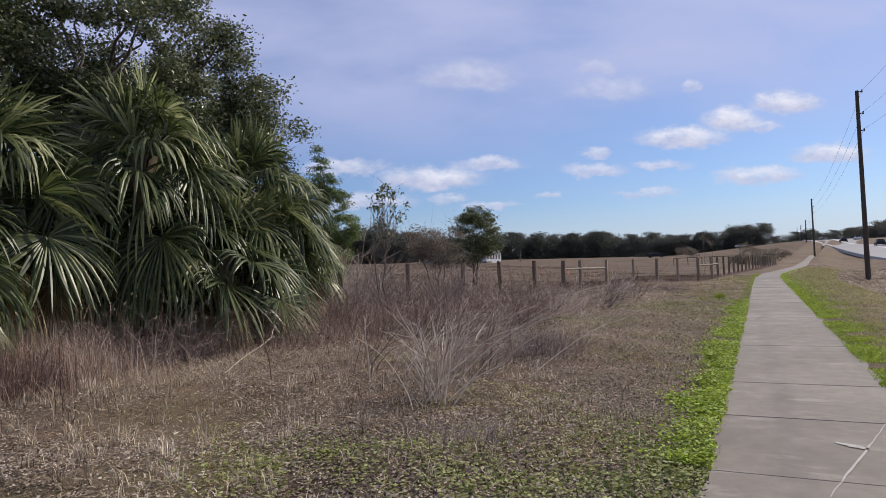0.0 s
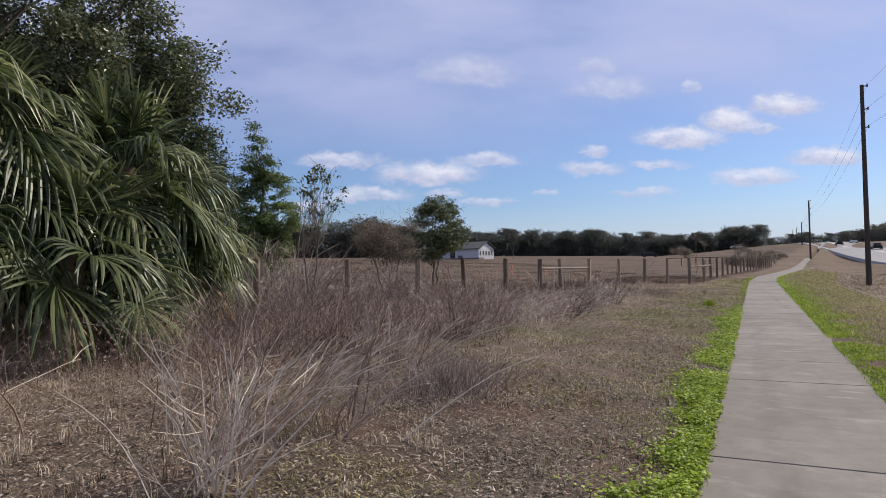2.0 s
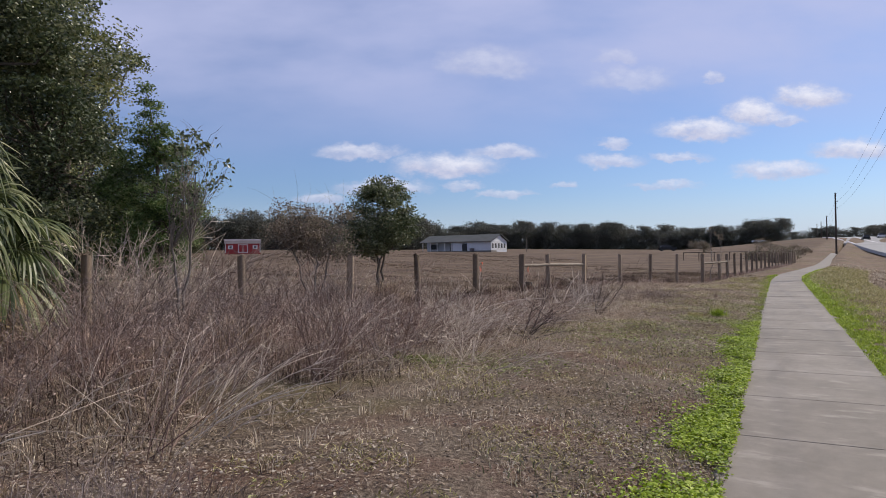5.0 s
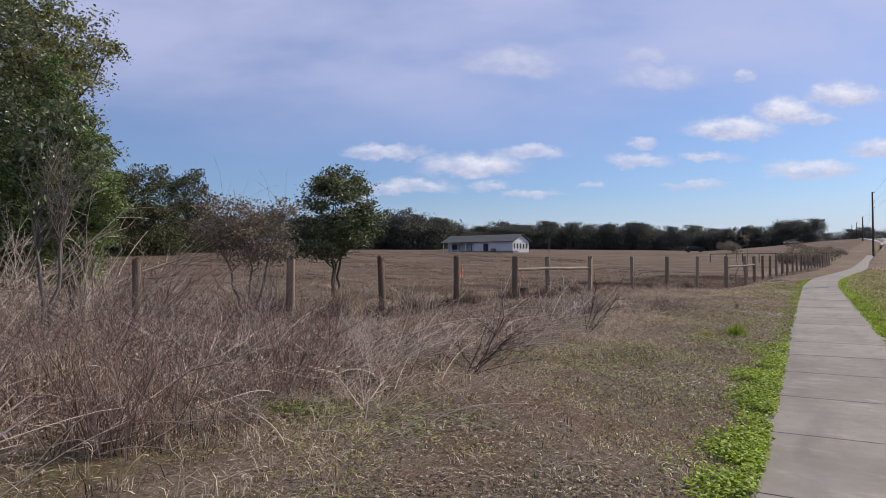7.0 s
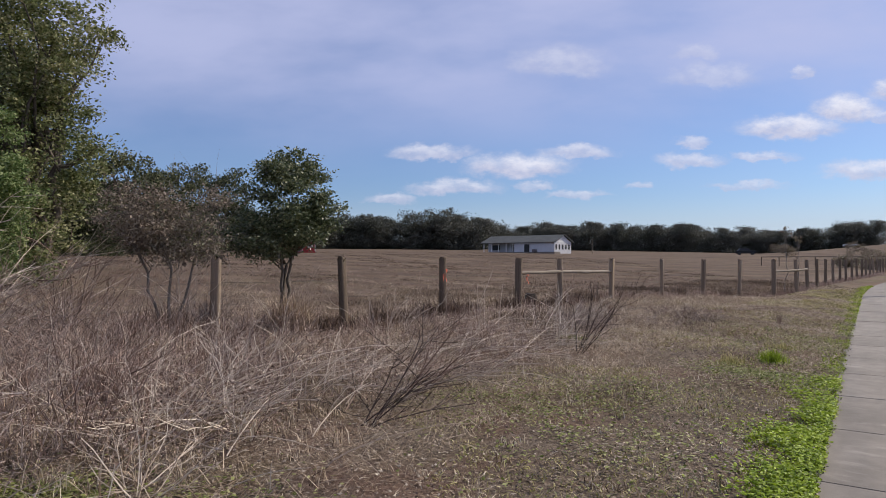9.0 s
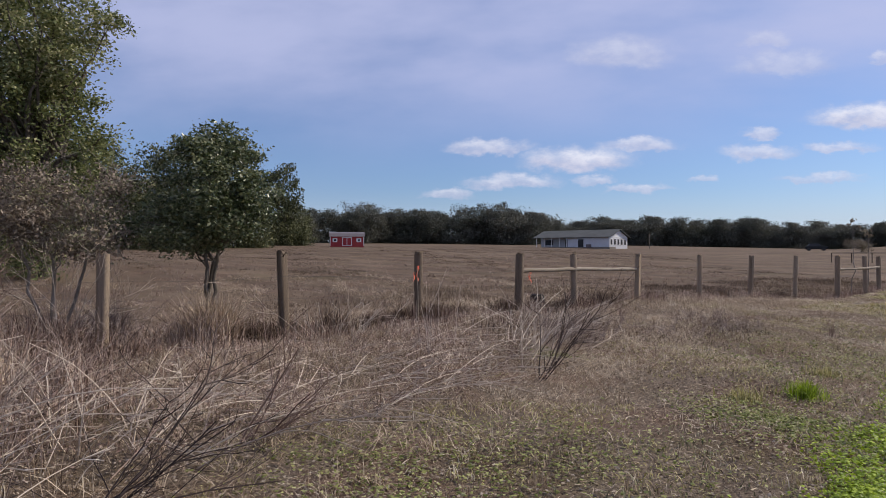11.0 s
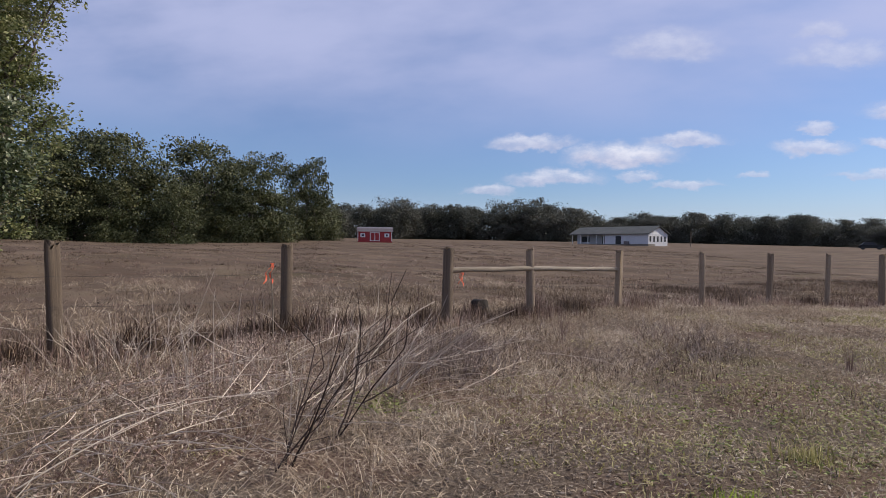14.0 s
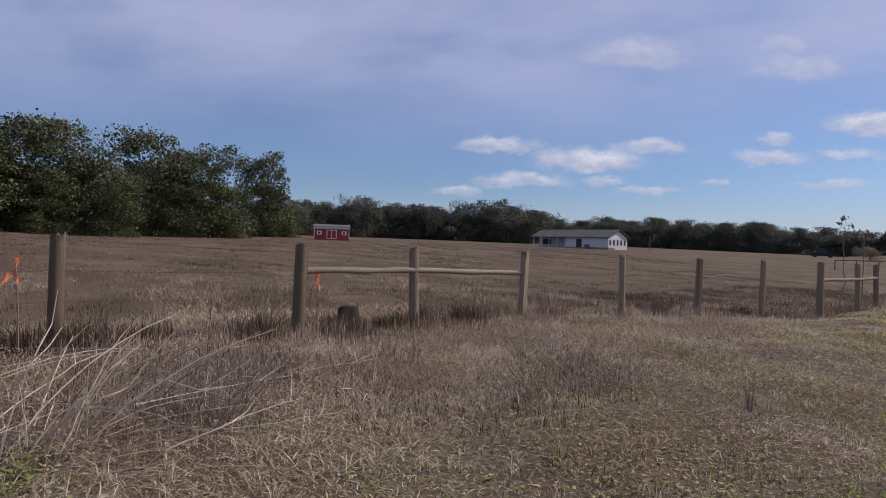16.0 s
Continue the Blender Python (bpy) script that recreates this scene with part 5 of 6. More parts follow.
def grow():
    rng = np.random.default_rng(91)
    # flat mown litter on the verge
    n = 300000
    y = 1.5 + 44 * rng.uniform(0, 1, n) ** 1.2
    x = path_left(y) + 0.02 - rng.uniform(0, 1, n) ** 0.9 * 7.5
    keep = (x > -11) & (rng.uniform(0, 1, n) < 0.62 + 0.45 * lumps(x, y, 2.1, 7.0) + 0.3 * lumps(x, y, 5.7, 3.0))
    x, y = x[keep], y[keep]
    far = 1 + step(24, 44, y) * 1.6
    pts = on_land(x, y, 0.004)
    stuff("dry_litter", blades("dry_litter", pts, rng.uniform(0.02, 0.085, len(x)) * far, rng.uniform(0.003, 0.01, len(x)) * far, rng.uniform(1.2, 1.57, len(x)), M_LITTER, rng), "short dry mown grass and leaf litter")
    # low grass clumps and fallen leaves
    m = 2000
    cy = 2 + 30 * rng.uniform(0, 1, m) ** 1.2
    cx = path_left(cy) - 0.15 - rng.uniform(0, 1, m) * 7.0
    h = rng.uniform(0.04, 0.17, m) * (0.6 + 0.6 * step(0.5, 4.0, path_left(cy) - cx))
    w = np.repeat(np.arange(m), 20)
    x, y = cx[w] + rng.normal(0, 0.035, len(w)), cy[w] + rng.normal(0, 0.035, len(w))
    stuff("grass_clumps", blades("grass_clumps", on_land(x, y), h[w] * rng.uniform(0.5, 1.2, len(w)), rng.uniform(0.003, 0.007, len(w)), np.abs(rng.normal(0.7, 0.4, len(w))), M_LITTER, rng, 0.4), "small dry grass clumps on the verge")
    n = 330000
    y = 1.8 + 30 * rng.uniform(0, 1, n) ** 1.5
    x = path_left(y) + 0.06 - rng.uniform(0, 1, n) * 7.4
    keep = rng.uniform(0, 1, n) < (0.5 + 0.55 * lumps(x, y, 0.8, 9.0) + 0.3 * lumps(x, y, 2.7, 5.0)) * np.interp(y, [2, 8, 12, 20, 30], [1, 0.95, 0.6, 0.4, 0.3])
    x, y = x[keep], y[keep]
    stuff("leaf_litter", leaf_cloud("leaf_litter", on_land(x, y, 0.008) + np.array([0, 0, 1]) * rng.uniform(0, 0.022, (len(x), 1)), 0.031, M_CURL, rng, 0.0, 0.5, 0.6), "small curled brown and grey fallen leaves")
    # low green weeds in patches
    wx, wy = [], []
    for cx, cy, r, n in ((-3.05, 2.9, 0.35, 1800), (-1.35, 3.35, 0.5, 3600), (-2.1, 3.3, 0.35, 1400), (-1.2, 4.6, 0.4, 1600), (-0.75, 3.9, 0.35, 2600), (-5.3, 12.9, 0.25, 1600), (-4.4, 13.2, 0.4, 1500), (-4.6, 16.7, 0.5, 1800), (-3.2, 16.0, 0.8, 2200), (-3.3, 19.8, 0.4, 3600), (-4.0, 17.8, 0.6, 1500), (-6.3, 20.9, 0.2, 700), (-3.6, 22.6, 0.8, 1800), (-4.3, 24.0, 0.9, 1800)):
        wx.append(cx + rng.normal(0, r, n)), wy.append(cy + rng.normal(0, r, n) * 0.9)
    n = 15000
    y = 2 + 26 * rng.uniform(0, 1, n) ** 1.2
    x = path_left(y) - rng.uniform(0, 1, n) ** 1.5 * 3.2
    keep = lumps(x, y, 1.3, 2.0) + 0.6 * lumps(x, y, 3.7, 8.0) > 0.35 + 0.25 * (path_left(y) - x)
    x, y = np.concatenate(wx + [x[keep]]), np.concatenate(wy + [y[keep]])
    keep = (x < path_left(y) + 0.03) & (rng.uniform(0, 1, len(x)) < 0.75 + 0.6 * lumps(x, y, 6.5, 1.0))
    x, y = x[keep], y[keep]
    stuff("low_weeds", leaf_cloud("low_weeds", on_land(x, y, 0.012) + np.array([0, 0, 1]) * rng.uniform(0, 0.035, (len(x), 1)), 0.034, M_WEED, rng, 0.0, 0.6, 0.6), "patches of low green weeds in the dry verge")
    # olive patches
    n = 130000
    y = 2 + 40 * rng.uniform(0, 1, n) ** 1.25
    x = path_left(y) - rng.uniform(0, 1, n) * 5.0
    m = lumps(x, y, 1.1, 4.0) + 0.6 * lumps(x, y, 3.3, 1.0)
    keep = (m > -0.1 - 0.25 * step(12, 18, y) + 0.2 * (path_left(y) - x)) & (x > brush_edge(y))
    x, y = x[keep], y[keep]
    far = 1 + step(24, 44, y) * 1.5
    stuff("olive_grass", blades("olive_grass", on_land(x, y), rng.uniform(0.025, 0.07, len(x)) * far, rng.uniform(0.005, 0.012, len(x)) * far, rng.uniform(0.7, 1.45, len(x)), M_OLIVE_GRASS, rng), "low olive green weeds in the dry grass")
    # grey-green herbs spilling over the pavement edge
    n = 30000
    y = 2 + 26 * rng.uniform(0, 1, n) ** 1.3
    x = path_left(y) + 0.07 - rng.uniform(0, 1, n) ** 1.4 * 1.5
    keep = rng.uniform(0, 1, n) < np.interp(y, [2, 5, 6.5, 12, 16, 28], [1, 0.9, 0.35, 0.25, 0.5, 0.4]) * (0.5 + 0.8 * lumps(x, y, 2.9, 3.0))
    x, y = x[keep], y[keep]
    stuff("verge_herbs", blades("verge_herbs", on_land(x, y, 0.004), rng.uniform(0.02, 0.075, len(x)), rng.uniform(0.005, 0.013, len(x)), rng.uniform(0.3, 1.4, len(x)), M_HERB, rng), "low grey-green herbs at the pavement edge")
    # clover beside the path
    n = 190000
    y = 3 + 45 * rng.uniform(0, 1, n) ** 1.5
    off = rng.uniform(0, 1, n) ** 1.3
    wid = 0.36 + 0.2 * lumps(y, y * 0.3, 1.4, 3.0)
    x = path_left(y) + 0.03 - off * wid
    dens = np.interp(y, [3, 5.5, 6.5, 15, 18.5, 19.5, 22, 48], [0.25, 0.5, 1, 0.9, 1, 0.3, 0.18, 0.1])
    keep = rng.uniform(0, 1, n) < dens * (0.55 + 0.7 * lumps(x, y, 2.5, 6.0)) * (1.15 - 0.7 * off)
    x, y = x[keep], y[keep]
    far = 1 + step(24, 44, y) * 1.4
    stuff("clover", blades("clover", on_land(x, y), rng.uniform(0.015, 0.045, len(x)) * far, rng.uniform(0.008, 0.016, len(x)) * far, rng.uniform(0.4, 1.4, len(x)), M_CLOVER, rng), "bright green clover along the pavement edge")
    n = 75000
    y = 4.2 + 17 * rng.uniform(0, 1, n) ** 1.1
    off = np.abs(rng.normal(0, 0.6, n))
    x = path_left(y) + 0.04 + rng.normal(0, 0.02, n) - off * (0.31 + 0.13 * lumps(y, y * 0.3, 1.4, 3.0))
    keep = rng.uniform(0, 1, n) < np.interp(y, [4.2, 5.2, 6.2, 18.3, 19.3, 21], [0.3, 0.6, 1, 1, 0.3, 0.1]) * (0.6 + 0.7 * lumps(x, y, 2.5, 6.0) + 0.5 * lumps(x, y, 6.1, 2.0))
    x, y = x[keep], y[keep]
    stuff("clover", leaf_cloud("clover", on_land(x, y, 0.015) + np.array([0, 0, 1]) * rng.uniform(0, 0.05, (len(x), 1)), 0.03, M_CLOVER, rng, 0.0, 0.8, 0.6), "bright green clover leaves along the pavement edge")
    n = 110000
    y = 5 + 55 * rng.uniform(0, 1, n) ** 1.4
    x = path_right(y) - 0.03 + np.abs(rng.normal(0, 0.42, n)) * (0.85 + 0.3 * lumps(y, y, 1.1))
    keep = rng.uniform(0, 1, n) < 0.5 + 0.6 * lumps(x, y, 1.9, 2.0) + 0.3 * lumps(x, y, 5.1, 4.0)
    x, y = x[keep], y[keep]
    far = 1 + step(8, 40, y) * 1.4
    stuff("clover", blades("clover", on_land(x, y), rng.uniform(0.02, 0.055, len(x)) * far, rng.uniform(0.008, 0.016, len(x)) * far, rng.uniform(0.4, 1.3, len(x)), M_CLOVER, rng), "yellow-green clover along the far pavement edge")
    n = 60000
    y = 5 + 60 * rng.uniform(0, 1, n) ** 1.4
    x = path_right(y) + 0.3 + rng.uniform(0, 1, n) * 2.6
    far = 1 + step(12, 50, y) * 2.0
    stuff("olive_grass", blades("olive_grass", on_land(x, y), rng.uniform(0.03, 0.09, n) * far, rng.uniform(0.005, 0.011, n) * far, rng.uniform(0.5, 1.4, n), M_OLIVE_GRASS, rng), "olive mown grass beside the ditch")
    # verge grass beyond the pavement
    n = 70000
    y = 6 + 70 * rng.uniform(0, 1, n) ** 1.3
    x = path_right(y) + 0.4 + rng.uniform(0, 1, n) * 9
    far = 1 + step(8, 60, y) * 2.5
    stuff("verge_grass", blades("verge_grass", on_land(x, y), rng.uniform(0.03, 0.08, n) * far, rng.uniform(0.005, 0.01, n) * far, rng.uniform(0.8, 1.45, n), M_LITTER, rng), "dry brown grass down the ditch side")
    # brush thicket between verge and fence
    n = 120000
    y = 0 + 24 * rng.uniform(0, 1, n) ** 1.1
    e, f = brush_edge(y), -11.8
    x = e + 0.6 - rng.uniform(0, 1, n) ** 0.85 * (e + 0.6 - f)
    inn = step(-0.6, 1.0, e - x)
    heap = (0.5 + 0.5 * lumps(x, y, 1.3, 5.0) + 0.4 * lumps(x, y, 3.1, 2.0)).clip(0, 1.3)
    tallness = np.interp(y, [0, 4, 8, 12, 14.5, 16, 18, 21, 24], [0.5, 0.5, 0.55, 0.58, 0.42, 0.32, 0.24, 0.2, 0.18]) * (0.2 + 0.8 * inn) * (0.35 + 0.6 * heap) * (1 + 0.35 * step(-8.0, -9.2, x) * (1 - step(15, 18, y)))
    keep = rng.uniform(0, 1, n) < (0.25 + 0.75 * inn) * (0.35 + 0.75 * heap)
    x, y, tallness = x[keep], y[keep], tallness[keep]
    k = len(x)
    stuff("dry_brush", blades("dry_brush", on_land(x, y), np.maximum(0.06, tallness * rng.uniform(0.35, 1.35, k)), rng.uniform(0.003, 0.009, k), np.where(rng.uniform(0, 1, k) < 0.5, rng.uniform(1.15, 1.55, k), np.abs(rng.normal(0.6, 0.4, k))), M_BRUSH, rng, 0.35), "tangled reddish brown dry weeds and grass")
    # withered leaves still hanging in the weeds
    n = 150000
    y = 1.5 + 22 * rng.uniform(0, 1, n) ** 1.15
    e = brush_edge(y)
    x = e + 0.5 - rng.uniform(0, 1, n) ** 0.9 * (e + 0.5 + 11.0)
    heap = 0.5 + 0.6 * lumps(x, y, 1.3, 5.0) + 0.5 * lumps(x, y, 3.1, 2.0) + 0.3 * lumps(x, y, 7.3, 4.0)
    keep = rng.uniform(0, 1, n) < heap
    x, y, heap = x[keep], y[keep], heap[keep]
    hi = np.interp(y, [0, 4, 8, 12, 14.5, 16, 18, 24], [0.5, 0.5, 0.6, 0.62, 0.5, 0.36, 0.2, 0.12]) * heap.clip(0.1, 1.2)
    pts = on_land(x, y)
    pts[:, 2] += hi * rng.uniform(0, 1, len(x)) ** 1.5
    stuff("withered_leaves", leaf_cloud("withered_leaves", pts, 0.032, M_BRUSH, rng, 0.3, 0.4), "withered brown leaves hanging in the dead weeds")
    # matted straw, laid over
    n = 130000
    y = 2 + 34 * rng.uniform(0, 1, n) ** 1.1
    e = brush_edge(y)
    x = e + 1.6 - rng.uniform(0, 1, n) * (e + 1.6 - fence_x(y) + 1.0)
    keep = rng.uniform(0, 1, n) < 0.45 + 0.6 * lumps(x, y, 0.9, 8.0) + 0.4 * step(14, 19, y)
    x, y = x[keep], y[keep]
    k = len(x)
    stuff("matted_straw", blades("matted_straw", on_land(x, y, 0.01), rng.uniform(0.08, 0.34, k), rng.uniform(0.002, 0.0055, k), rng.uniform(0.9, 1.5, k), M_STRAW, rng, 0.7), "pale straw laid flat over the verge")
    # branching dead weeds in the brush, fine and forked
    def weed(t, xx, yy, h, thick):
        b = np.array([xx, yy, float(land(xx, yy)) - 0.01])
        d = np.array([*rng.normal(0.04, 0.62, 2), 0.85]) * h
        q = np.linspace(0, 1, 5)[:, None]
        p = b + d * q + np.cumsum(rng.normal(0, 0.02, (5, 3)), axis=0) * q
        t.add(p, np.array([1.0, 0.85, 0.7, 0.5, 0.25]) * thick)
        for _ in range(rng.integers(4, 10)):
            k = rng.integers(1, 5)
            u = rng.normal(0, 0.7, 3) + np.array([0, 0, 0.28])
            e = p[k] + u * h * rng.uniform(0.12, 0.38)
            m = (p[k] + e) / 2 + rng.normal(0, 0.012, 3)
            t.add(np.stack([p[k], m, e]), np.array([0.6, 0.45, 0.22]) * thick)
            if rng.uniform() < 0.6:
                e2 = m + (u + rng.normal(0, 0.5, 3)) * h * 0.1
                t.add(np.stack([m, (m + e2) / 2, e2]), np.array([0.42, 0.32, 0.2]) * thick)

    for mat, count, label in ((M_TWIG, 1000, "dense branching dead weeds, reddish brown"), (M_GREYWEED, 1000, "dense branching dead weeds, grey brown")):
        t = Tubes(3)
        for i in range(count):
            yy = rng.uniform(1.5, 15.5) if i % 5 else rng.uniform(15.5, 23)
            xx = float(brush_edge(yy)) + 0.3 - abs(rng.normal(0, 1.0)) * 2.1
            if xx > -12.0 and lumps(xx, yy, 1.1, 4.0) > rng.uniform(-1.1, 0.5):
                weed(t, xx, yy, rng.uniform(0.35, 1.05) * float(np.interp(yy, [2, 8, 13, 16, 19, 22], [0.8, 1.0, 0.95, 0.6, 0.4, 0.3])), 0.004)
        stuff("dead_weeds", t.mesh("dead_weeds", mat, False), label)
    # taller weeds before the fence past the palms
    t = Tubes(3)
    for i in range(420):
        weed(t, rng.uniform(-10.6, -7.4), rng.normal(11.6, 1.5), rng.uniform(0.6, 1.2), 0.0045)
    for i in range(160):
        weed(t, rng.uniform(-9.8, -7.6), rng.uniform(4.5, 9.5), rng.uniform(0.4, 0.85), 0.004)
    for i in range(240):
        weed(t, rng.uniform(-11.2, -8.6), rng.uniform(13.0, 17.6), rng.uniform(0.35, 0.9), 0.004)
    stuff("dead_weeds", t.mesh("dead_weeds", M_GREYWEED, False), "tall grey brown dead weeds by the fence")
    # low brown weeds on the open verge before the braces
    t = Tubes(3)
    for i in range(330):
        yy = rng.uniform(21.8, 27.5)
        xx = -5.4 - abs(rng.normal(0, 1.6))
        if lumps(xx, yy, 1.3, 6.0) > rng.uniform(-0.9, 0.4):
            weed(t, xx, yy, rng.uniform(0.12, 0.34), 0.0032)
    stuff("low_dead_weeds", t.mesh("low_dead_weeds", M_GREYWEED, False), "low brown dead weeds on the open verge")
    # tall reddish grass beside the low palm
    n = 9000
    x, y = rng.normal(-8.1, 0.55, n), rng.normal(3.2, 0.65, n)
    stuff("tall_grass", blades("tall_grass", on_land(x, y), rng.uniform(0.2, 0.95, n), rng.uniform(0.003, 0.007, n), np.abs(rng.normal(0.7, 0.45, n)).clip(0, 1.5), M_BRUSH, rng, 0.45), "tall dry reddish grass beside the palms")
    # pasture beyond the fence
    n = 240000
    r = 0.3 + 110 * rng.uniform(0, 1, n) ** 2.5
    y = 6 + rng.uniform(0, 1, n) * (46 + r * 1.3)
    x = fence_x(y) - 0.2 - r
    patch = lumps(x, y, 0.35, 2.0) + 0.7 * lumps(x, y, 0.9, 5.0)
    keep = rng.uniform(0, 1, n) < 0.5 + 0.5 * patch
    x, y, r, patch = x[keep], y[keep], r[keep], patch[keep]
    n = len(x)
    far = 1 + step(3, 90, r) * 4
    stuff("pasture_grass", blades("pasture_grass", on_land(x, y), rng.uniform(0.04, 0.13, n) * (0.9 + 0.7 * patch).clip(0.25, 2) * np.minimum(far, 1.5), rng.uniform(0.004, 0.009, n) * far, np.abs(rng.normal(1.15, 0.35, n)).clip(0, 1.55), M_FIELD, rng), "dry tan pasture grass")
    m = 1500
    cr = 0.6 + 40 * rng.uniform(0, 1, m) ** 1.8
    cy = 8 + rng.uniform(0, 1, m) * (40 + cr)
    cx = fence_x(cy) - cr
    h = rng.uniform(0.08, 0.24, m)
    w = np.repeat(np.arange(m), 26)
    x, y = cx[w] + rng.normal(0, 0.1, len(w)), cy[w] + rng.normal(0, 0.1, len(w))
    stuff("bunch_grass", blades("bunch_grass", on_land(x, y), h[w] * rng.uniform(0.5, 1.2, len(w)), rng.uniform(0.004, 0.011, len(w)), np.abs(rng.normal(0.6, 0.4, len(w))), M_BRUSH, rng, 0.4), "scattered bunch grass in the pasture")
    n = 9000
    y = 20 + rng.uniform(0, 1, n) * 8.5
    x = -11.6 + rng.normal(0, 0.3, n) + 0.25 * lumps(y, y, 1.0)
    stuff("straw_windrow", blades("straw_windrow", on_land(x, y, 0.01), rng.uniform(0.1, 0.4, n), rng.uniform(0.004, 0.008, n), rng.uniform(0.9, 1.5, n), M_STRAW, rng, 0.7), "row of pale cut straw past the fence")
    # darker bunch grass in patches of the pasture
    m = 9000
    cr = 0.8 + 75 * rng.uniform(0, 1, m) ** 1.5
    cy = 10 + rng.uniform(0, 1, m) * (44 + cr * 1.2)
    cx = fence_x(cy) - cr
    keep = lumps(cx * 0.25, cy * 0.25, 0.8, 6.0) + 0.6 * lumps(cx * 0.5, cy * 0.5, 1.7, 2.0) > 0.45
    cx, cy, cr = cx[keep], cy[keep], cr[keep]
    w = np.repeat(np.arange(len(cx)), 18)
    x, y = cx[w] + rng.normal(0, 0.16, len(w)), cy[w] + rng.normal(0, 0.16, len(w))
    stuff("dark_bunch_grass", blades("dark_bunch_grass", on_land(x, y), rng.uniform(0.05, 0.17, len(w)), rng.uniform(0.006, 0.012, len(w)) * (1 + cr[w] * 0.05), np.abs(rng.normal(0.8, 0.4, len(w))), M_FIELD, rng, 0.4), "dark brown bunch grass patches in the pasture")
    # dark matted weeds low in the thicket and before the fence
    for x0, x1, y0, y1, n in ((-7.4, -4.6, 8.2, 12.4, 9000), (-9.6, -6.9, 20.6, 25.6, 9000), (-7.6, -4.9, 22.2, 27.4, 12000)):
        x, y = rng.uniform(x0, x1, n), rng.uniform(y0, y1, n)
        edge = np.minimum(np.minimum(x - x0, x1 - x), np.minimum(y - y0, y1 - y))
        keep = (lumps(x, y, 1.4, 3.0) + 0.5 * lumps(x, y, 3.7, 1.0) > -0.15) & (edge > 0.8 * rng.uniform(0, 1, n))
        x, y = x[keep], y[keep]
        stuff("dark_weeds", blades("dark_weeds", on_land(x, y), rng.uniform(0.06, 0.3, len(x)) * (0.5 if y0 > 22 else 1.0), rng.uniform(0.003, 0.008, len(x)), np.abs(rng.normal(0.95, 0.4, len(x))).clip(0, 1.5), M_BANK, rng, 0.4), "dark brown matted weeds")
    # pale laid straw in patches of the near pasture
    n = 26000
    y = 16 + rng.uniform(0, 1, n) * 20
    x = -10.9 - rng.uniform(0, 1, n) ** 1.4 * 14
    keep = lumps(x * 0.6, y, 0.9, 3.0) + 0.5 * lumps(x, y, 2.1, 1.0) > 0.25
    x, y = x[keep], y[keep]
    stuff("laid_straw", blades("laid_straw", on_land(x, y, 0.02), rng.uniform(0.15, 0.45, len(x)), rng.uniform(0.004, 0.01, len(x)), rng.uniform(0.9, 1.5, len(x)), M_STRAW, rng, 0.6), "patches of pale laid straw in the pasture")
    n = 120000
    y = 19 + rng.uniform(0, 1, n) * 23
    x = path_left(y) - 0.25 - rng.uniform(0, 1, n) * 5.5
    keep = rng.uniform(0, 1, n) < 0.55 + 0.5 * lumps(x, y, 1.6, 4.0)
    x, y = x[keep], y[keep]
    stuff("dry_litter", blades("dry_litter", on_land(x, y, 0.012), rng.uniform(0.04, 0.13, len(x)), rng.uniform(0.003, 0.007, len(x)), rng.uniform(1.1, 1.56, len(x)), M_STRAW, rng, 0.3), "pale mown straw on the verge")
    # dark weeds past the fence further on
    n = 60000
    y = 25 + rng.uniform(0, 1, n) * 30
    x = fence_x(y) - 0.3 - rng.uniform(0, 1, n) ** 1.3 * 7
    c = lumps(x, y, 0.8, 3.0) + 0.5 * lumps(x, y, 2.2, 7.0)
    keep = c > -0.3
    x, y, c = x[keep], y[keep], c[keep]
    stuff("field_weeds", blades("field_weeds", on_land(x, y), rng.uniform(0.08, 0.3, len(x)) * (0.8 + 0.4 * c), rng.uniform(0.004, 0.01, len(x)), np.abs(rng.normal(0.8, 0.4, len(x))), M_FIELD, rng, 0.4), "low dark brown weeds past the fence")
    # rough grass along the fence line
    n = 26000
    y = 12 + rng.uniform(0, 1, n) * 62
    x = fence_x(y) + rng.normal(0, 0.35, n)
    c = lumps(x * 0.3, y, 2.2, 1.0)
    keep = c > -0.25
    x, y, c = x[keep], y[keep], c[keep]
    stuff("fence_grass", blades("fence_grass", on_land(x, y), rng.uniform(0.12, 0.42, len(x)) * (0.6 + 0.5 * c), rng.uniform(0.006, 0.014, len(x)), np.abs(rng.normal(0.3, 0.3, len(x))), M_BRUSH, rng), "tall dry grass along the fence")


grow()


def tuft(x, y, n, tall, mat, label, seed, wide=0.09):
    rng = np.random.default_rng(seed)
    px, py = x + rng.normal(0, wide, n), y + rng.normal(0, wide, n)
    ob = new("grass_tuft", blades("grass_tuft", on_land(px, py), rng.uniform(0.5, 1.1, n) * tall, rng.uniform(0.006, 0.012, n), np.abs(rng.normal(0.5, 0.35, n)), mat, rng))
    tagged(ob, label, "grass tuft", group="tufts on the verge", kind="stuff")


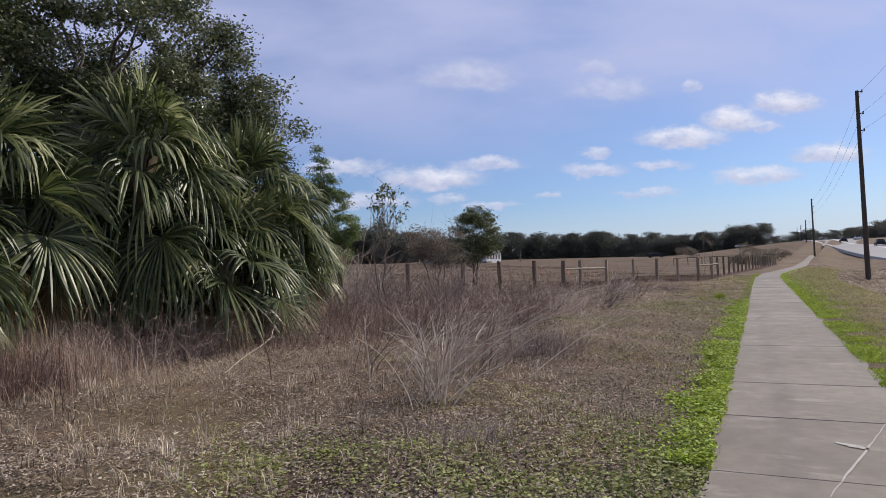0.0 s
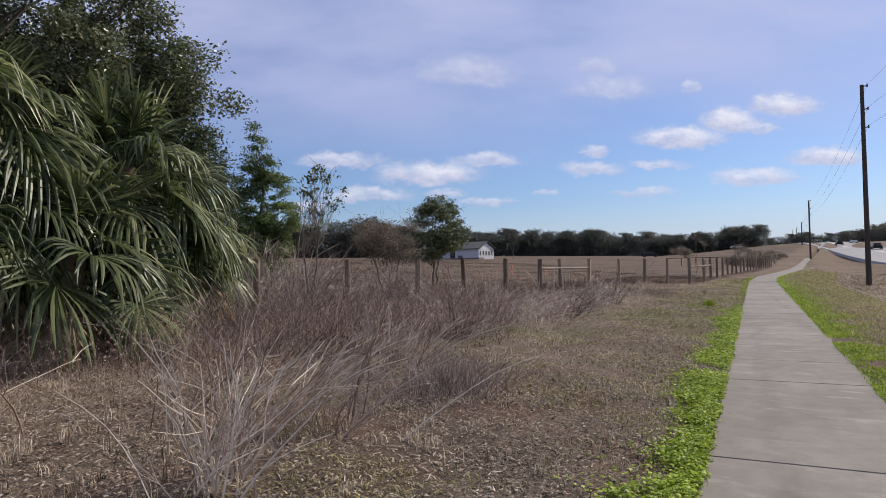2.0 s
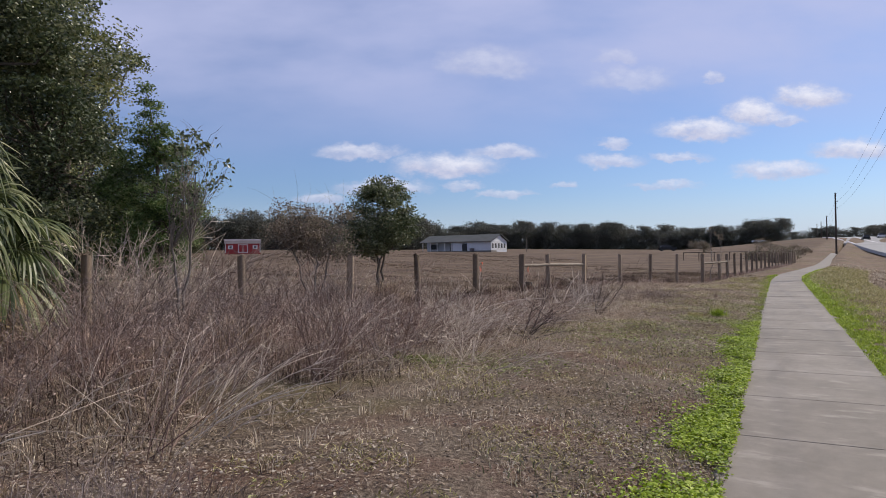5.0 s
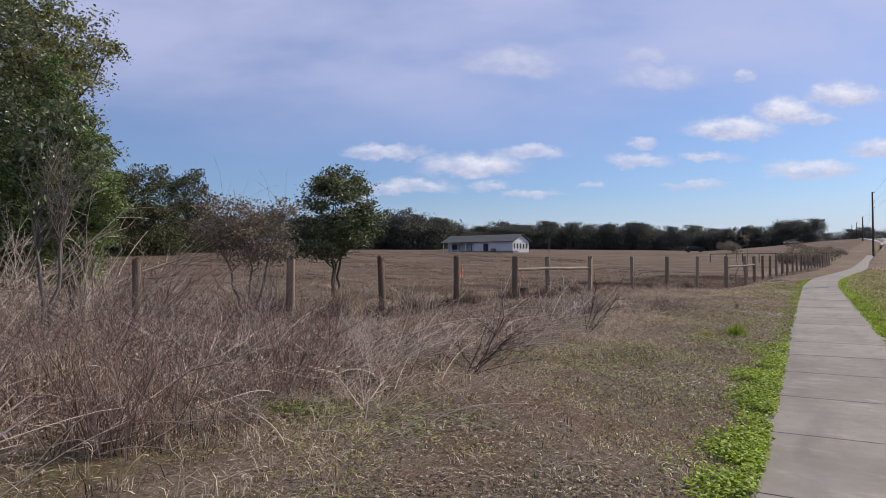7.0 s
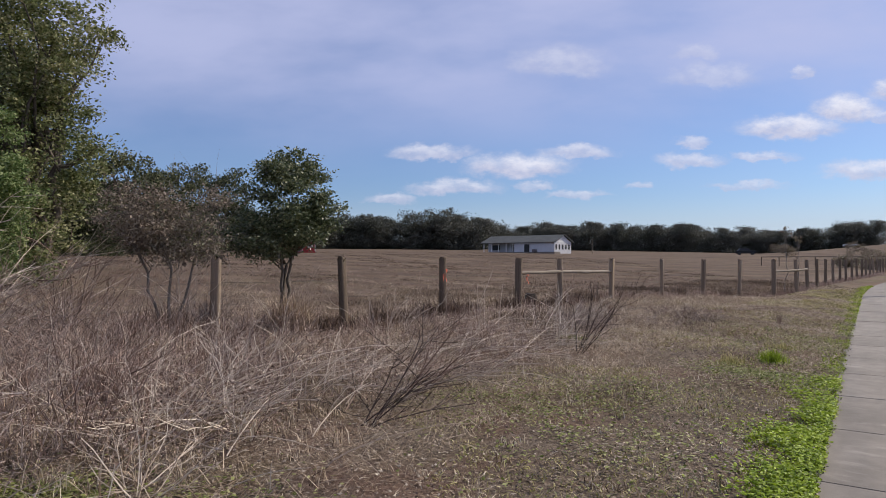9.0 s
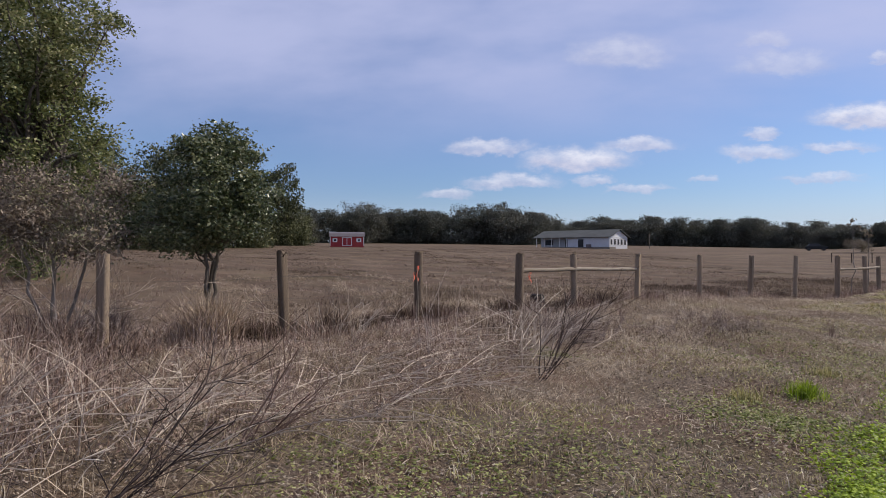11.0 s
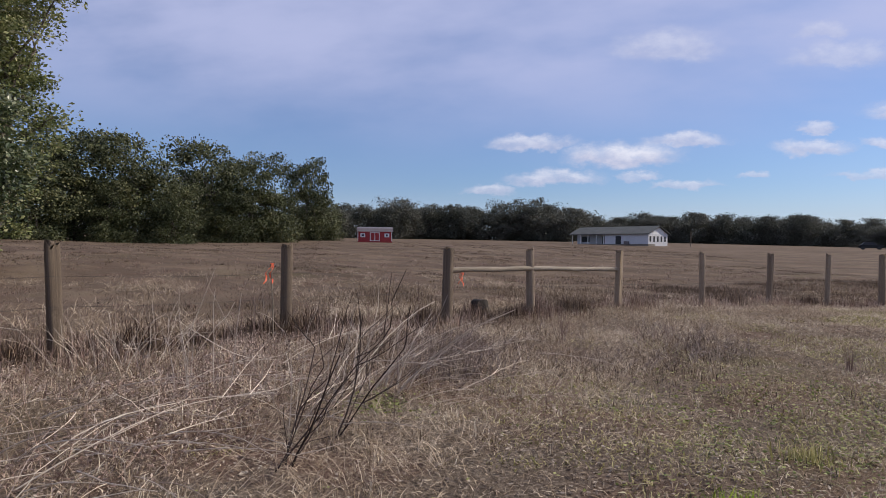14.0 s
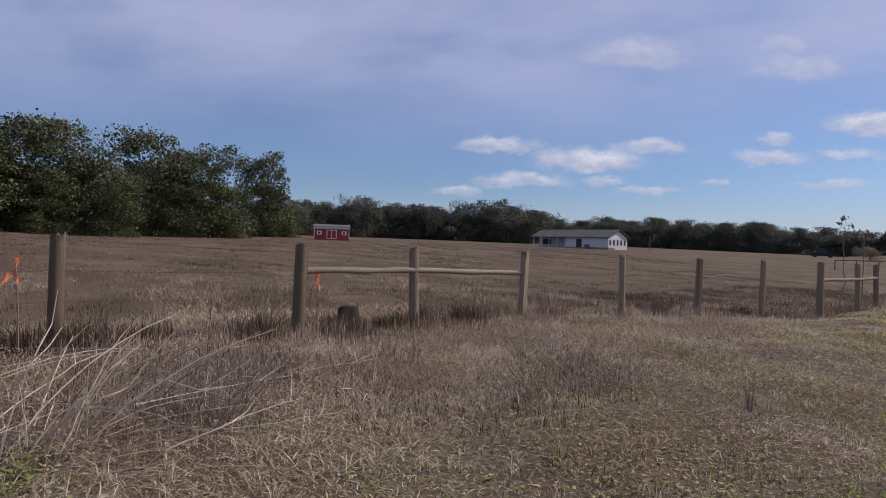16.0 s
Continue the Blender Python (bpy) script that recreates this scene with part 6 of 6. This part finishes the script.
tuft(-3.4, 21.0, 320, 0.2, M_CLOVER, "fresh green grass tuft on the dry verge", 1)
tuft(-3.75, 20.4, 160, 0.14, M_OLIVE_GRASS, "olive grass tuft on the dry verge", 2)
tuft(-3.6, 22.4, 160, 0.14, M_OLIVE_GRASS, "olive grass tuft on the dry verge", 3)
tuft(-10.0, 18.0, 1000, 0.8, M_BRUSH, "tall clump of dry brown bunch grass round the small tree", 7, 0.2)
tuft(-10.05, 18.15, 1500, 0.95, M_STRAW, "tall leaning clump of tan bunch grass round the small tree", 13, 0.13)
tuft(-10.5, 18.4, 400, 0.8, M_BRUSH, "tall clump of dry brown bunch grass round the small tree", 8, 0.2)
tuft(-10.2, 16.2, 800, 0.75, M_BRUSH, "thick clump of dry brown grass under the brown shrub", 14, 0.32)
tuft(-10.0, 15.4, 800, 0.7, M_BRUSH, "thick clump of dry brown grass at the fence", 15, 0.32)
tuft(-9.9, 14.5, 700, 0.65, M_BRUSH, "thick clump of dry brown grass at the fence", 16, 0.3)
tuft(-10.3, 20.4, 300, 0.4, M_BRUSH, "clump of dry bunch grass at the bank", 9)
tuft(-10.2, 22.6, 300, 0.4, M_BRUSH, "clump of dry bunch grass at the bank", 10)
tuft(-10.2, 21.3, 260, 0.45, M_BRUSH, "clump of dry bunch grass at the bank", 11)
tuft(-9.9, 28.3, 260, 0.4, M_STRAW, "pale clump of bunch grass under the rail", 12)
tuft(-10.6, 17.0, 500, 0.8, M_BRUSH, "tall clump of dry brown bunch grass at the fence", 4)
tuft(-10.4, 27.6, 300, 0.5, M_BRUSH, "clump of dry bunch grass by the brace", 5)
tuft(-10.2, 25.7, 300, 0.45, M_BRUSH, "clump of dry bunch grass by the stump", 6)


_r = np.random.default_rng(21)
for k, y in enumerate((18.7, 19.5, 20.1, 20.9, 21.6, 22.2, 23.0, 24.2, 25.5, 26.6, 28.2, 30.3, 33.2, 36.1)):
    tuft(float(fence_x(y)) - 0.12 + _r.normal(0, 0.12), y, 520, _r.uniform(0.35, 0.62) if y < 24.5 else _r.uniform(0.25, 0.48), M_BANK, "dark brown bunch grass along the fence bank", 40 + k, 0.16)
for k in range(16):
    y = _r.uniform(10, 16.5)
    tuft(_r.uniform(-9.6, -6.6), y, 360, _r.uniform(0.3, 0.7), M_STRAW if k % 3 == 0 else M_BRUSH, "clump of dry brown weeds in the thicket", 60 + k, 0.16)


# ---- pavement slabs ----
def pavement():
    pv = tagged(new("pavement"), "narrow pale concrete pavement with dark joints", "pavement", kind="structure")
    rng = np.random.default_rng(8)
    joints = [4.21 + 1.52 * k for k in range(-9, 38)]
    slope = 0.107
    for y0, y1 in zip(joints[:-1], joints[1:]):
        g, b, n = 0.005, 0.006, 9
        q = np.linspace(y0 + g, y1 - g, n)
        tilt = rng.normal(0, 0.002)
        outer, inner = [], []
        L = [(float(path_left(v)) + rng.normal(0, 0.022), v) for v in q]
        R = [(float(path_right(v)) + rng.normal(0, 0.022), v + slope * 1.42) for v in q]
        ring = L + R[::-1]
        cx, cy = np.mean([p[0] for p in ring]), np.mean([p[1] for p in ring])
        V, F = [], []
        m = len(ring)
        for x, y in ring:
            V.append((x, y, -0.12))
        for x, y in ring:
            V.append((x, y, -b + tilt))
        for x, y in ring:
            dx, dy = cx - x, cy - y
            l = math.hypot(dx, dy)
            V.append((x + dx / l * b, y + dy / l * b, tilt))
        for i in range(m):
            j = (i + 1) % m
            F += [(i, i + m, j + m, j), (i + m, i + 2 * m, j + 2 * m, j + m)]
        F.append(tuple(range(3 * m - 1, 2 * m - 1, -1)))
        me = bpy.data.meshes.new("slab")
        me.from_pydata(V, [], F)
        me.update()
        me.materials.append(M_CONCRETE)
        child("slab", me, pv)
    for name, a, b, w in (("chalk_line", (-0.154, 3.99), (0.158, 5.83), 0.008), ("scuff", (-0.146, 5.15), (0.045, 5.05), 0.035)):
        a, b = np.array(a), np.array(b)
        s = np.linspace(0, 1, 14)[:, None]
        c = a * (1 - s) + b * s + rng.normal(0, 0.004, (14, 2))
        nrm = np.array([-(b - a)[1], (b - a)[0]]) / np.linalg.norm(b - a)
        e = w * (0.5 + 0.5 * np.sin(s * np.pi)) * rng.uniform(0.5, 1.2, (14, 1))
        v = np.concatenate([np.c_[c - nrm * e, np.full(14, 0.006)], np.c_[c + nrm * e, np.full(14, 0.006)]])
        child(name, soup(name, v, [[i, i + 1, i + 15, i + 14] for i in range(13)], M_CHALK), pv, "faint white mark on the concrete")
    y = np.linspace(joints[-1], 140, 60)
    v = np.concatenate([np.stack([path_left(y), y, land(path_left(y), y) * 0 + 0.0 + 6 * step(90, 300, y)], 1), np.stack([path_right(y), y, 0.0 + 6 * step(90, 300, y)], 1)])
    f = [[i, i + 60, i + 61, i + 1] for i in range(59)]
    child("far_stretch", soup("far_stretch", v, f, M_CONCRETE), pv)


pavement()
